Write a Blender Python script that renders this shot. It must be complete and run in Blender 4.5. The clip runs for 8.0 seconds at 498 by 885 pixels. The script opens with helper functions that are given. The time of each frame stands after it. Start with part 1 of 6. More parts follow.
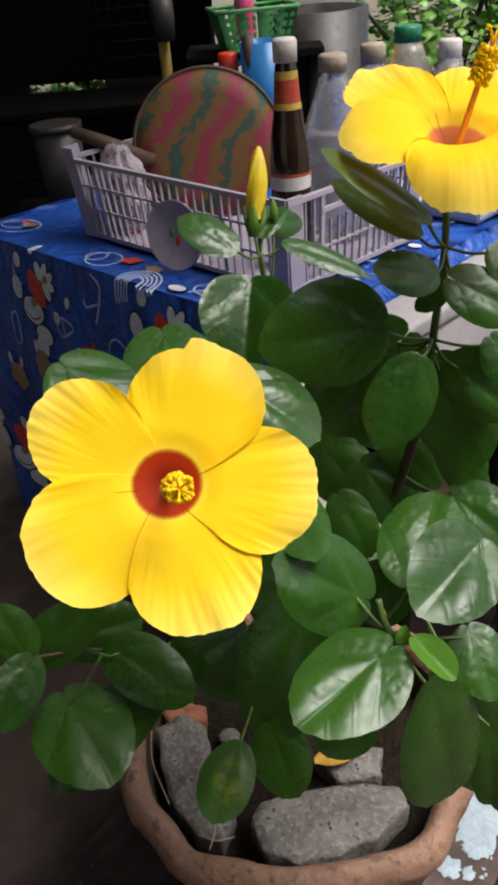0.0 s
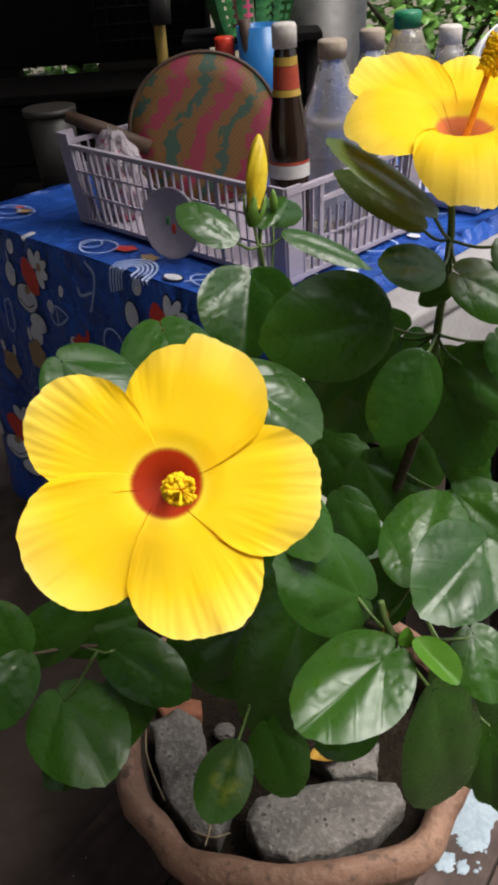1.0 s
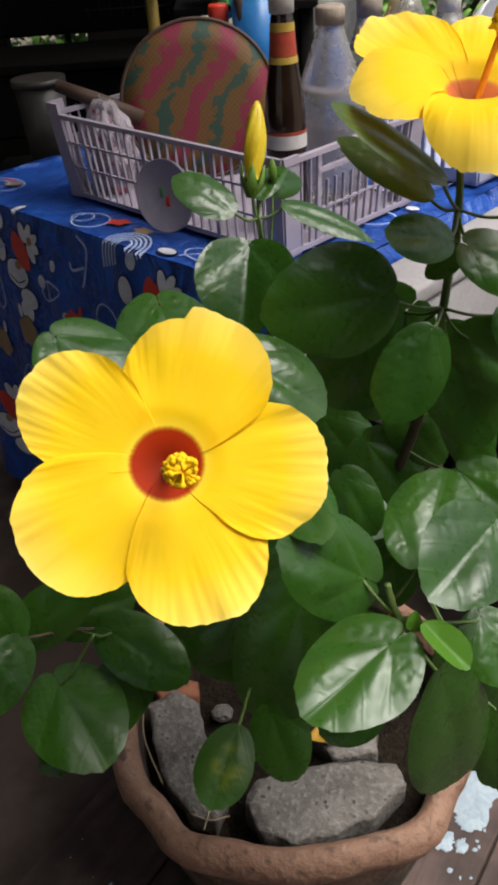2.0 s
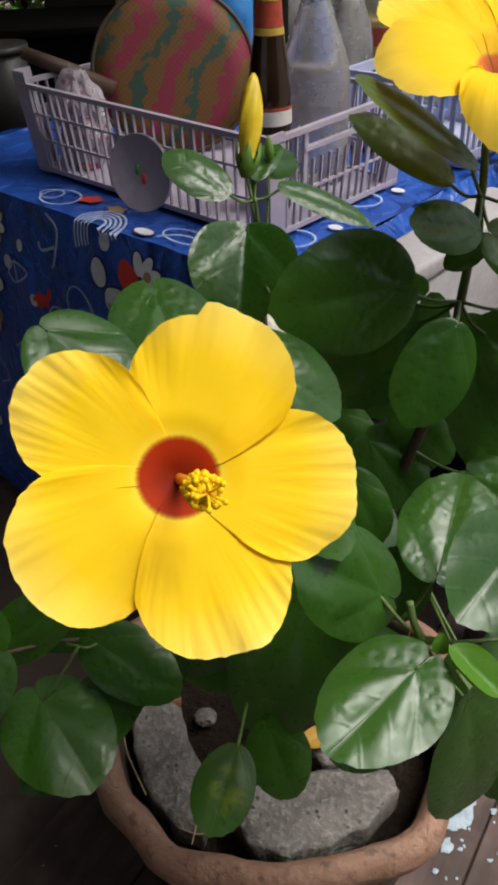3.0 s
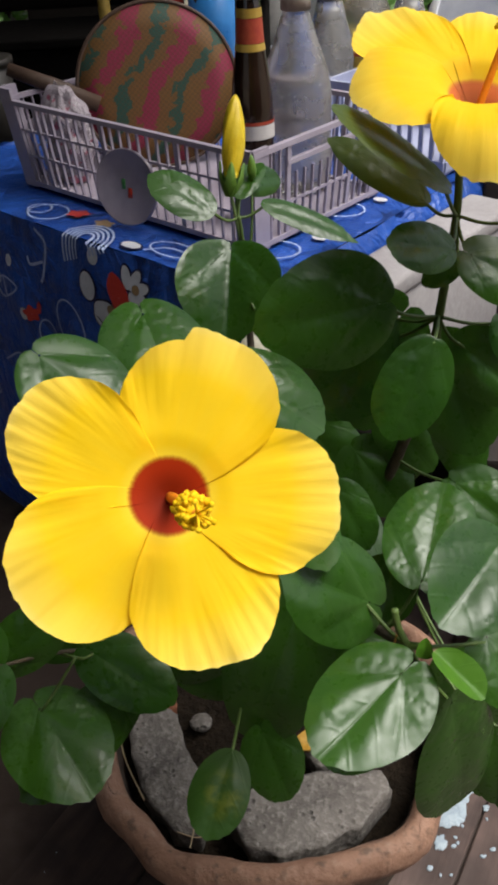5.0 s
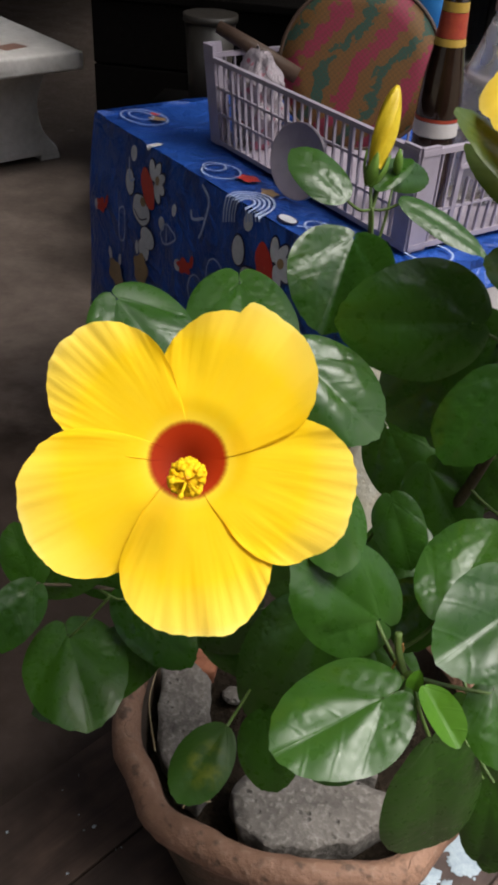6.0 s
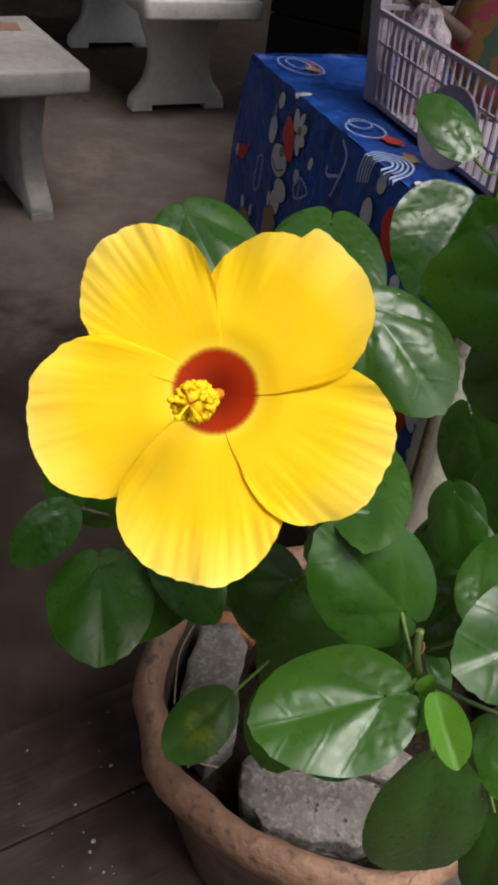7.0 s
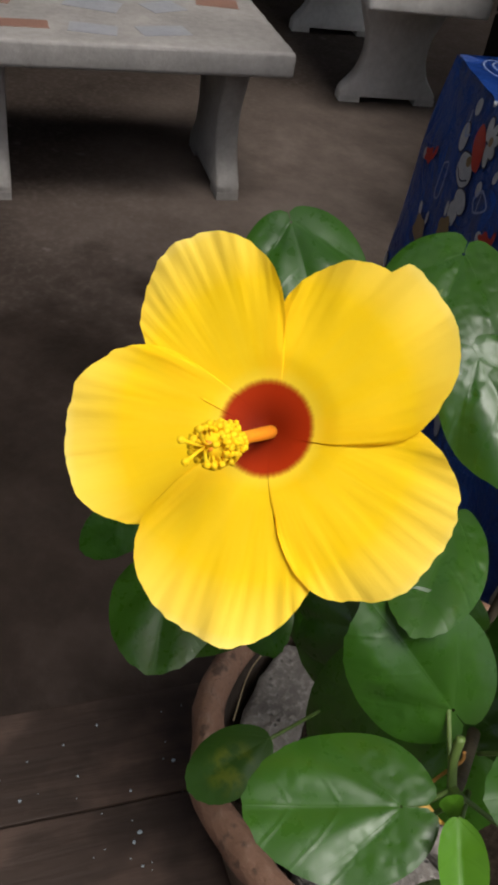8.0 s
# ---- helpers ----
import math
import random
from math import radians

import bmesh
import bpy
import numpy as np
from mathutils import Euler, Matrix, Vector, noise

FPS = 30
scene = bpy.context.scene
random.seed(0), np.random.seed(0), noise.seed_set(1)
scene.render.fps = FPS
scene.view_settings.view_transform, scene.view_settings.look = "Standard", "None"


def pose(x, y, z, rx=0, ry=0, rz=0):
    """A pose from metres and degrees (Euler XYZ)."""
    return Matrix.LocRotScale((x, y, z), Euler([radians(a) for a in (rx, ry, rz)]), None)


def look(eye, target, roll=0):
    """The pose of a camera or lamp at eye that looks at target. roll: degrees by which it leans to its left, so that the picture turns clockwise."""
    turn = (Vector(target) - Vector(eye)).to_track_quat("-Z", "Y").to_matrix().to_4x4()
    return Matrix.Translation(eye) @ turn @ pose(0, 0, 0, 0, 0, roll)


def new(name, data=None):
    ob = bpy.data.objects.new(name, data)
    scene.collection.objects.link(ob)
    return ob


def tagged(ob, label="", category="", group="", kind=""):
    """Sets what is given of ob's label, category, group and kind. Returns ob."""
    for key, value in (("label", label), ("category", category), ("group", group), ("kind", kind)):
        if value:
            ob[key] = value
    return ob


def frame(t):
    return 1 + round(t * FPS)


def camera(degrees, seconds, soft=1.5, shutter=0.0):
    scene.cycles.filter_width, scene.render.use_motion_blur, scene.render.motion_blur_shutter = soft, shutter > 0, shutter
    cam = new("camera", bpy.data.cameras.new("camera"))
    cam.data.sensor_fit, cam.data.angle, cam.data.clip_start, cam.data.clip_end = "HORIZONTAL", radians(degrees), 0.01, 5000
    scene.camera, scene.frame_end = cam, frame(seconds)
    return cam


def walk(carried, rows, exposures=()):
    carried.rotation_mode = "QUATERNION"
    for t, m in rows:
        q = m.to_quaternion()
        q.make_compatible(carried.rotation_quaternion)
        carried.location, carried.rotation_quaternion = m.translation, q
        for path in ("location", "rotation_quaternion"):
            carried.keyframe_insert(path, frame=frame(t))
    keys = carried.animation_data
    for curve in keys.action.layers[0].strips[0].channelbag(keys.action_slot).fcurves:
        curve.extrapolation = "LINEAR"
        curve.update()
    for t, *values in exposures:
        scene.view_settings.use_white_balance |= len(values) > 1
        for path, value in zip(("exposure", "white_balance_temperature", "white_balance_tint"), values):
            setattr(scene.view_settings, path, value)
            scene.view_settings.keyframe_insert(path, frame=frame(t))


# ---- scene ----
cam = camera(32.1, 8.0, soft=3.5)
PATH = [
    (0, (0.048, 0.069, 0.988), (-0.004, 1.775, -0.054), -5.0),
    (0.5, (0.043, 0.077, 0.988), (0.006, 1.773, -0.07), -4.5),
    (1, (0.043, 0.082, 0.988), (0.007, 1.772, -0.082), -4.4),
    (1.5, (0.039, 0.089, 0.982), (-0.015, 1.763, -0.111), -4.6),
    (2, (0.037, 0.098, 0.979), (0.016, 1.759, -0.136), -4.3),
    (2.2, (0.033, 0.104, 0.978), (0.035, 1.745, -0.165), -3.3),
    (3.3, (0.005, 0.149, 0.963), (0.115, 1.764, -0.211), -2.5),
    (3.5, (0.006, 0.148, 0.96), (0.144, 1.747, -0.233), -2.7),
    (4, (0.006, 0.136, 0.979), (0.196, 1.772, -0.155), -3.6),
    (4.2, (0.005, 0.132, 0.986), (0.206, 1.788, -0.117), -3.8),
    (5.3, (0.02, 0.136, 0.984), (0.024, 1.744, -0.204), -1.7),
    (5.5, (0.032, 0.138, 0.981), (-0.036, 1.736, -0.22), -0.4),
    (6, (0.07, 0.138, 0.983), (-0.185, 1.726, -0.206), 3.6),
    (6.5, (0.099, 0.145, 0.971), (-0.39, 1.656, -0.244), 6.6),
    (7, (0.104, 0.173, 0.948), (-0.396, 1.65, -0.304), 8.4),
    (7.5, (0.1, 0.209, 0.945), (-0.454, 1.651, -0.325), 7.8),
    (8, (0.121, 0.236, 0.943), (-0.684, 1.512, -0.371), 9.9),
]
EXPOSURE = [(0, 0.81), (2.2, 0.77), (3.3, 0.65), (4.2, 0.65), (5.3, 0.71), (6.5, 0.79), (7.5, 0.69), (8, 0.63)]
walk(cam, [(t, look(eye, target, roll)) for t, eye, target, roll in PATH], EXPOSURE)

# ---- world, sun, exposure ----
world = bpy.data.worlds.new("overcast_sky")
scene.world = world
world.use_nodes = True
wn = world.node_tree
sky = wn.nodes.new("ShaderNodeTexSky")
sky.sky_type, sky.sun_disc = 'NISHITA', False
sky.sun_elevation, sky.sun_rotation, sky.dust_density = radians(65), radians(109), 4.0
wn.nodes["Background"].inputs["Strength"].default_value = 0.10
grey = wn.nodes.new("ShaderNodeHueSaturation")
grey.inputs["Saturation"].default_value = 0.55
wn.links.new(sky.outputs[0], grey.inputs["Color"])
wn.links.new(grey.outputs[0], wn.nodes["Background"].inputs["Color"])
sun = new("sun", bpy.data.lights.new("sun", 'SUN'))
sun.data.energy, sun.data.angle, sun.data.color = 2.45, radians(32), (1.0, 0.97, 0.92)
sun.matrix_world = look((1.2, -0.42, 2.75), (0, 0, 0))


# ---- helpers for meshes and materials ----
def vec(*a):
    return Vector(a)


def part(name, bm, material, parent=None, label="", smooth=True):
    me = bpy.data.meshes.new(name)
    bm.to_mesh(me)
    bm.free()
    me.materials.append(material)
    if smooth:
        me.polygons.foreach_set("use_smooth", [True] * len(me.polygons))
    ob = new(name, me)
    if parent:
        ob.parent = parent
    if label:
        tagged(ob, label)
    return ob


def thing(name, label, category, m=None, group="", kind=""):
    ob = new(name)
    if m is not None:
        ob.matrix_world = m
    return tagged(ob, label, category, group, kind)


def grid(bm, rows, uvs=None, closed=False):
    """Faces over a grid of points; uvs in the same order."""
    verts = [[bm.verts.new(p) for p in row] for row in rows]
    layer = bm.loops.layers.uv.verify() if uvs else None
    n = len(rows[0])
    for i in range(len(rows) - 1):
        for j in range(n if closed else n - 1):
            k = (j + 1) % n
            f = bm.faces.new((verts[i][j], verts[i][k], verts[i + 1][k], verts[i + 1][j]))
            if uvs:
                for loop, (a, b) in zip(f.loops, ((i, j), (i, k), (i + 1, k), (i + 1, j))):
                    loop[layer].uv = uvs[a][b]
    return verts


def lathe(profile, n=32, wobble=0.0, seed=0.0):
    """A turned body from (radius, height) pairs; closed where the radius is nearly 0."""
    bm = bmesh.new()
    rows = []
    for r, z in profile:
        row = []
        for j in range(n):
            a = 2 * math.pi * j / n
            k = 1 + wobble * noise.noise(vec(math.cos(a) * 1.6 + seed, math.sin(a) * 1.6, z * 9))
            row.append((r * k * math.cos(a), r * k * math.sin(a), z))
        rows.append(row)
    v = grid(bm, rows, closed=True)
    for row, (r, z) in ((v[0], profile[0]), (v[-1], profile[-1])):
        if r > 1e-6:
            bm.faces.new(row)
    bmesh.ops.recalc_face_normals(bm, faces=bm.faces)
    return bm


def tube(points, radii, n=8, bm=None):
    """A round tapering tube along points."""
    bm = bm or bmesh.new()
    pts = [Vector(p) for p in points]
    rows, side = [], None
    for i, p in enumerate(pts):
        d = (pts[min(i + 1, len(pts) - 1)] - pts[max(i - 1, 0)]).normalized()
        if side is None:
            side = d.orthogonal().normalized()
        side = (side - d * side.dot(d)).normalized()
        up = d.cross(side)
        r = radii[i] if hasattr(radii, "__len__") else radii
        rows.append([p + (side * math.cos(a) + up * math.sin(a)) * r for a in (2 * math.pi * k / n for k in range(n))])
    v = grid(bm, rows, closed=True)
    bm.faces.new(list(reversed(v[0])))
    bm.faces.new(v[-1])
    return bm


def smooth_path(points, steps=6):
    """Catmull-Rom through points."""
    p = [Vector(q) for q in points]
    p = [p[0] * 2 - p[1]] + p + [p[-1] * 2 - p[-2]]
    out = []
    for i in range(1, len(p) - 2):
        for k in range(steps):
            t = k / steps
            out.append(0.5 * (2 * p[i] + (p[i + 1] - p[i - 1]) * t + (2 * p[i - 1] - 5 * p[i] + 4 * p[i + 1] - p[i + 2]) * t * t
                              + (3 * p[i] - p[i - 1] - 3 * p[i + 1] + p[i + 2]) * t ** 3))
    return out + [p[-2]]


def box(x0, x1, y0, y1, z0, z1, bevel=0.0, bm=None, m=None):
    own = bmesh.new()
    bmesh.ops.create_cube(own, size=1)
    bmesh.ops.transform(own, matrix=Matrix.Translation(((x0 + x1) / 2, (y0 + y1) / 2, (z0 + z1) / 2)) @ Matrix.Diagonal((x1 - x0, y1 - y0, z1 - z0, 1)), verts=own.verts)
    if bevel:
        bmesh.ops.bevel(own, geom=own.edges[:], offset=bevel, segments=2, affect='EDGES', profile=0.6)
    if m is not None:
        bmesh.ops.transform(own, matrix=m, verts=own.verts)
    if bm is None:
        return own
    me = bpy.data.meshes.new("tmp")
    own.to_mesh(me)
    bm.from_mesh(me)
    bpy.data.meshes.remove(me)
    own.free()
    return bm


class Mat:
    """A node material with a few shortcuts."""

    def __init__(self, name, color=(0.5, 0.5, 0.5), rough=0.6, metal=0.0, spec=0.5):
        self.m = bpy.data.materials.new(name)
        self.m.use_nodes = True
        self.t = self.m.node_tree
        self.b = self.t.nodes["Principled BSDF"]
        self.set("Base Color", (*color, 1)[:4])
        self.set("Roughness", rough)
        self.set("Metallic", metal)
        self.set("Specular IOR Level", spec)

    def set(self, key, value, node=None):
        node = node or self.b
        if isinstance(value, bpy.types.NodeSocket):
            self.t.links.new(value, node.inputs[key])
        else:
            node.inputs[key].default_value = value

    def node(self, kind, **inputs):
        n = self.t.nodes.new(kind)
        for k, v in inputs.items():
            self.set(k.replace("_", " "), v, n)
        return n

    def coord(self, which="Object"):
        return self.node("ShaderNodeTexCoord").outputs[which]

    def noise(self, scale, detail=4.0, rough=0.55, vector=None, dist=0.0):
        n = self.node("ShaderNodeTexNoise", Scale=scale, Detail=detail, Roughness=rough, Distortion=dist)
        self.set("Vector", vector if vector is not None else self.coord(), n)
        return n.outputs["Fac"]

    def ramp(self, fac, stops, mode='LINEAR'):
        n = self.node("ShaderNodeValToRGB")
        self.set("Fac", fac, n)
        e = n.color_ramp.elements
        n.color_ramp.interpolation = mode
        while len(e) < len(stops):
            e.new(0.5)
        for el, (p, c) in zip(e, stops):
            el.position = p
            el.color = (*c, 1)[:4] if hasattr(c, "__len__") else (c, c, c, 1)
        return n.outputs["Color"]

    def mix(self, fac, a, b, blend='MIX'):
        n = self.t.nodes.new("ShaderNodeMix")
        n.data_type, n.blend_type = 'RGBA', blend
        for key, v in ((0, fac), (6, a), (7, b)):
            if isinstance(v, bpy.types.NodeSocket):
                self.t.links.new(v, n.inputs[key])
            else:
                n.inputs[key].default_value = v if not hasattr(v, "__len__") else (*v, 1)[:4]
        return n.outputs[2]

    def math(self, op, a, b=0.0, c=0.0):
        n = self.t.nodes.new("ShaderNodeMath")
        n.operation = op
        for i, v in enumerate((a, b, c)):
            if isinstance(v, bpy.types.NodeSocket):
                self.t.links.new(v, n.inputs[i])
            else:
                n.inputs[i].default_value = v
        return n.outputs[0]

    def bump(self, height, strength=0.3, dist=0.01, normal=None):
        n = self.node("ShaderNodeBump", Strength=strength, Distance=dist, Height=height)
        if normal is not None:
            self.set("Normal", normal, n)
        self.set("Normal", n.outputs[0])
        return n.outputs[0]

    def random(self):
        return self.node("ShaderNodeObjectInfo").outputs["Random"]

    def uv(self):
        s = self.node("ShaderNodeSeparateXYZ", Vector=self.coord("UV"))
        return s.outputs[0], s.outputs[1]


def stained(name, dark, light, rough=0.7, scale=6.0, fine=60.0, bump=0.2, dist=0.004, spec=0.4, metal=0.0):
    """A surface with blotches, fine grain and a little relief."""
    k = Mat(name, light, rough, metal, spec)
    big, small = k.noise(scale, 5, 0.6), k.noise(fine, 4, 0.6)
    c = k.ramp(big, [(0.32, dark), (0.68, light)])
    k.set("Base Color", k.mix(0.35, c, k.ramp(small, [(0.3, dark), (0.7, light)])))
    k.set("Roughness", k.ramp(big, [(0.3, max(0.0, rough - 0.12)), (0.7, min(1.0, rough + 0.1))]))
    k.bump(small, bump, dist)
    return k.m


# ---- materials ----
def leaf_material(name, a, b, vein, rough=0.30, spots=None):
    """A waxy blade; the UV map holds the place on the blade in lengths of the blade."""
    k = Mat(name, a, rough, 0, 0.42)
    x, y = k.uv()
    ay = k.math('ABSOLUTE', y)
    bend = k.math('MULTIPLY', k.math('SUBTRACT', k.noise(34, 3), 0.5), 0.09)
    rib = k.ramp(k.math('ABSOLUTE', k.math('ADD', y, k.math('MULTIPLY', bend, 0.25))), [(0.001, 1.0), (0.007, 0.0)])
    # one pair of veins fans out from the stalk, shorter ones leave the midrib in bows
    off = k.math('ABSOLUTE', k.math('ADD', bend, k.math('SUBTRACT', ay, k.math('MULTIPLY', k.math('POWER', k.math('MAXIMUM', x, 0.0), 0.8), 0.62))))
    fade = k.ramp(x, [(0.3, 1.0), (0.62, 0.0)])
    fan1 = k.math('MULTIPLY', k.ramp(off, [(0.001, 1.0), (0.007, 0.0)]), fade)
    run = k.math('ADD', bend, k.math('SUBTRACT', x, k.math('MULTIPLY', k.math('POWER', ay, 1.25), 1.1)))
    saw = k.math('ABSOLUTE', k.math('SUBTRACT', k.math('FRACT', k.math('ADD', k.math('MULTIPLY', run, 3.0), 0.38)), 0.5))
    begin = k.ramp(x, [(0.22, 0.0), (0.36, 1.0)])
    side = k.math('MULTIPLY', k.ramp(saw, [(0.0, 1.0), (0.045, 0.0)]), begin)
    veins = k.math('MAXIMUM', rib, k.math('MAXIMUM', k.math('MULTIPLY', fan1, 0.8), k.math('MULTIPLY', side, 0.22)))
    big, small = k.noise(28, 3), k.noise(160, 3)
    col = k.mix(k.random(), a, b)
    col = k.mix(k.ramp(big, [(0.35, 0.0), (0.7, 0.5)]), col, tuple(c * 1.5 for c in b))
    col = k.mix(k.math('MULTIPLY', veins, 0.12), col, vein)
    if spots:
        near = k.math('ADD', k.math('POWER', k.math('SUBTRACT', x, 0.5), 2.0), k.math('POWER', k.math('SUBTRACT', y, 0.05), 2.0))
        col = k.mix(k.math('MULTIPLY', k.ramp(near, [(0.02, 1.0), (0.10, 0.0)]), k.ramp(k.noise(120, 4), [(0.45, 0.0), (0.62, 0.8)])), col, spots)
    k.set("Base Color", col)
    k.set("Roughness", k.ramp(small, [(0.3, rough - 0.05), (0.7, rough + 0.10)]))
    # flat panels that crease at the veins, small puckers on them
    crease = k.math('MINIMUM', k.ramp(ay, [(0.0, 0.0), (0.040, 1.0)], 'EASE'), k.math('MAXIMUM', k.ramp(off, [(0.0, 0.0), (0.036, 1.0)], 'EASE'), k.math('SUBTRACT', 1.0, fade)))
    crease = k.math('MINIMUM', crease, k.math('MAXIMUM', k.ramp(saw, [(0.0, 0.3), (0.11, 1.0)], 'EASE'), k.math('SUBTRACT', 1.0, begin)))
    pucker = k.ramp(k.noise(22, 2), [(0.40, 0.10), (0.60, 1.0)])
    dent = k.node("ShaderNodeTexVoronoi", Scale=185.0, Vector=k.coord())
    dent.feature = 'SMOOTH_F1'
    h = k.math('ADD', k.math('MULTIPLY', k.noise(110, 2, 0.5), 0.09), k.math('MULTIPLY', k.math('MULTIPLY', dent.outputs["Distance"], 0.44), pucker))
    h = k.math('ADD', h, k.math('MULTIPLY', crease, 0.055))
    h = k.math('SUBTRACT', h, k.math('MULTIPLY', veins, 0.03))
    n = k.bump(h, 0.42, 0.004)
    # light that comes through the blade
    tr = k.node("ShaderNodeBsdfTranslucent", Color=(0.16, 0.34, 0.04, 1), Normal=n)
    mixer = k.node("ShaderNodeMixShader", Fac=0.13)
    k.t.links.new(k.b.outputs[0], mixer.inputs[1])
    k.t.links.new(tr.outputs[0], mixer.inputs[2])
    k.t.links.new(mixer.outputs[0], k.t.nodes["Material Output"].inputs["Surface"])
    return k.m


LEAF = leaf_material("hibiscus_leaf", (0.014, 0.053, 0.005), (0.023, 0.071, 0.006), (0.085, 0.18, 0.05), 0.29)
OLIVE = leaf_material("hibiscus_leaf_olive", (0.040, 0.072, 0.007), (0.056, 0.082, 0.009), (0.19, 0.22, 0.08), 0.36)
YOUNG = leaf_material("hibiscus_leaf_young", (0.045, 0.135, 0.003), (0.052, 0.145, 0.004), (0.05, 0.145, 0.004), 0.55)
SPOT = leaf_material("hibiscus_leaf_spotted", (0.016, 0.058, 0.005), (0.022, 0.066, 0.006), (0.06, 0.12, 0.02), 0.48, spots=(0.12, 0.15, 0.008))


def petal_material(name, gold, pale, eye):
    k = Mat(name, gold, 0.6, 0, 0.12)
    u, v = k.uv()
    jag = k.math('MULTIPLY', k.math('SUBTRACT', k.noise(1.0, 4, 0.7, k.node("ShaderNodeCombineXYZ", X=k.math('MULTIPLY', v, 13.0), Y=0.0).outputs[0]), 0.5), 0.03)
    r = k.math('ADD', u, jag)
    streak = k.noise(1.0, 5, 0.6, k.node("ShaderNodeCombineXYZ", X=k.math('MULTIPLY', v, 7.0), Y=k.math('MULTIPLY', u, 1.6)).outputs[0])
    body = k.mix(k.ramp(streak, [(0.3, 0.0), (0.75, 0.55)]), gold, pale)
    body = k.mix(k.ramp(u, [(0.70, 0.0), (0.95, 0.5), (1.0, 1.0)]), body, (0.98, 0.75, 0.16, 1))
    halo = k.mix(k.ramp(r, [(0.235, 0.0), (0.30, 1.0)]), (0.99, 0.71, 0.04, 1), body)
    heart = k.mix(k.ramp(r, [(0.07, 1.0), (0.19, 0.0)]), eye, tuple(c * 0.55 for c in eye[:3]))
    k.set("Base Color", k.mix(k.ramp(r, [(0.208, 1.0), (0.222, 0.8), (0.243, 0.0)]), halo, heart))
    pleat = k.noise(1.0, 6, 0.62, k.node("ShaderNodeCombineXYZ", X=k.math('MULTIPLY', v, 13.0), Y=k.math('MULTIPLY', u, 3.2)).outputs[0])
    n = k.bump(k.math('MULTIPLY', pleat, k.ramp(u, [(0.3, 0.1), (0.6, 0.35), (0.95, 1.0)])), 0.08, 0.004)
    tr = k.node("ShaderNodeBsdfTranslucent", Normal=n)
    k.set("Color", k.mix(k.ramp(r, [(0.208, 1.0), (0.222, 0.8), (0.243, 0.0)]), (1.0, 0.64, 0.02, 1), eye), tr)
    mixer = k.node("ShaderNodeMixShader", Fac=0.24)
    k.t.links.new(k.b.outputs[0], mixer.inputs[1])
    k.t.links.new(tr.outputs[0], mixer.inputs[2])
    k.t.links.new(mixer.outputs[0], k.t.nodes["Material Output"].inputs["Surface"])
    return k.m


PETAL = petal_material("hibiscus_petal", (0.99, 0.62, 0.003, 1), (0.99, 0.69, 0.03, 1), (0.42, 0.03, 0.003, 1))
PETAL_TOP = petal_material("hibiscus_petal_pale_eye", (0.98, 0.61, 0.004, 1), (0.98, 0.69, 0.04, 1), (0.76, 0.22, 0.07, 1))
FILAMENT = stained("stamen_column", (0.80, 0.22, 0.01), (0.9, 0.36, 0.02), 0.5, 200, 700, 0.1, 0.001)
STEM = stained("green_stem", (0.05, 0.09, 0.02), (0.11, 0.17, 0.04), 0.5, 30, 200, 0.3, 0.002)
BARK = stained("woody_stem", (0.035, 0.03, 0.02), (0.10, 0.075, 0.045), 0.8, 40, 200, 0.6, 0.003)
BUD_GREEN = stained("calyx_green", (0.08, 0.17, 0.02), (0.15, 0.27, 0.04), 0.5, 60, 250, 0.3, 0.002)
BUD_PETAL = stained("bud_yellow", (0.58, 0.40, 0.01), (0.74, 0.56, 0.03), 0.5, 60, 220, 0.3, 0.002)
CLAY = stained("broken_brick", (0.17, 0.06, 0.03), (0.28, 0.11, 0.06), 0.85, 24, 120, 0.6, 0.003)
SOIL = stained("dark_soil", (0.008, 0.006, 0.004), (0.03, 0.022, 0.015), 0.95, 40, 160, 1.0, 0.01, 0.08)


def pitted():
    k = Mat("broken_concrete", (0.2, 0.19, 0.17), 0.9)
    big, small = k.noise(22, 5, 0.65), k.noise(180, 4)
    c = k.mix(k.ramp(big, [(0.3, 0.0), (0.7, 1.0)]), (0.085, 0.075, 0.066), (0.20, 0.18, 0.16))
    pit = k.node("ShaderNodeTexVoronoi", Scale=110.0, Vector=k.coord())
    hole = k.math('MULTIPLY', k.ramp(pit.outputs["Distance"], [(0.10, 1.0), (0.28, 0.0)]), k.ramp(k.noise(45, 2), [(0.48, 0.0), (0.6, 1.0)]))
    c = k.mix(k.math('MULTIPLY', hole, 0.75), c, (0.035, 0.03, 0.026))
    c = k.mix(k.ramp(small, [(0.5, 0.0), (0.8, 0.6)]), c, (0.36, 0.34, 0.31))
    k.set("Base Color", c)
    k.bump(k.math('SUBTRACT', k.math('ADD', small, big), hole), 0.7, 0.004)
    return k.m


ROCK = pitted()


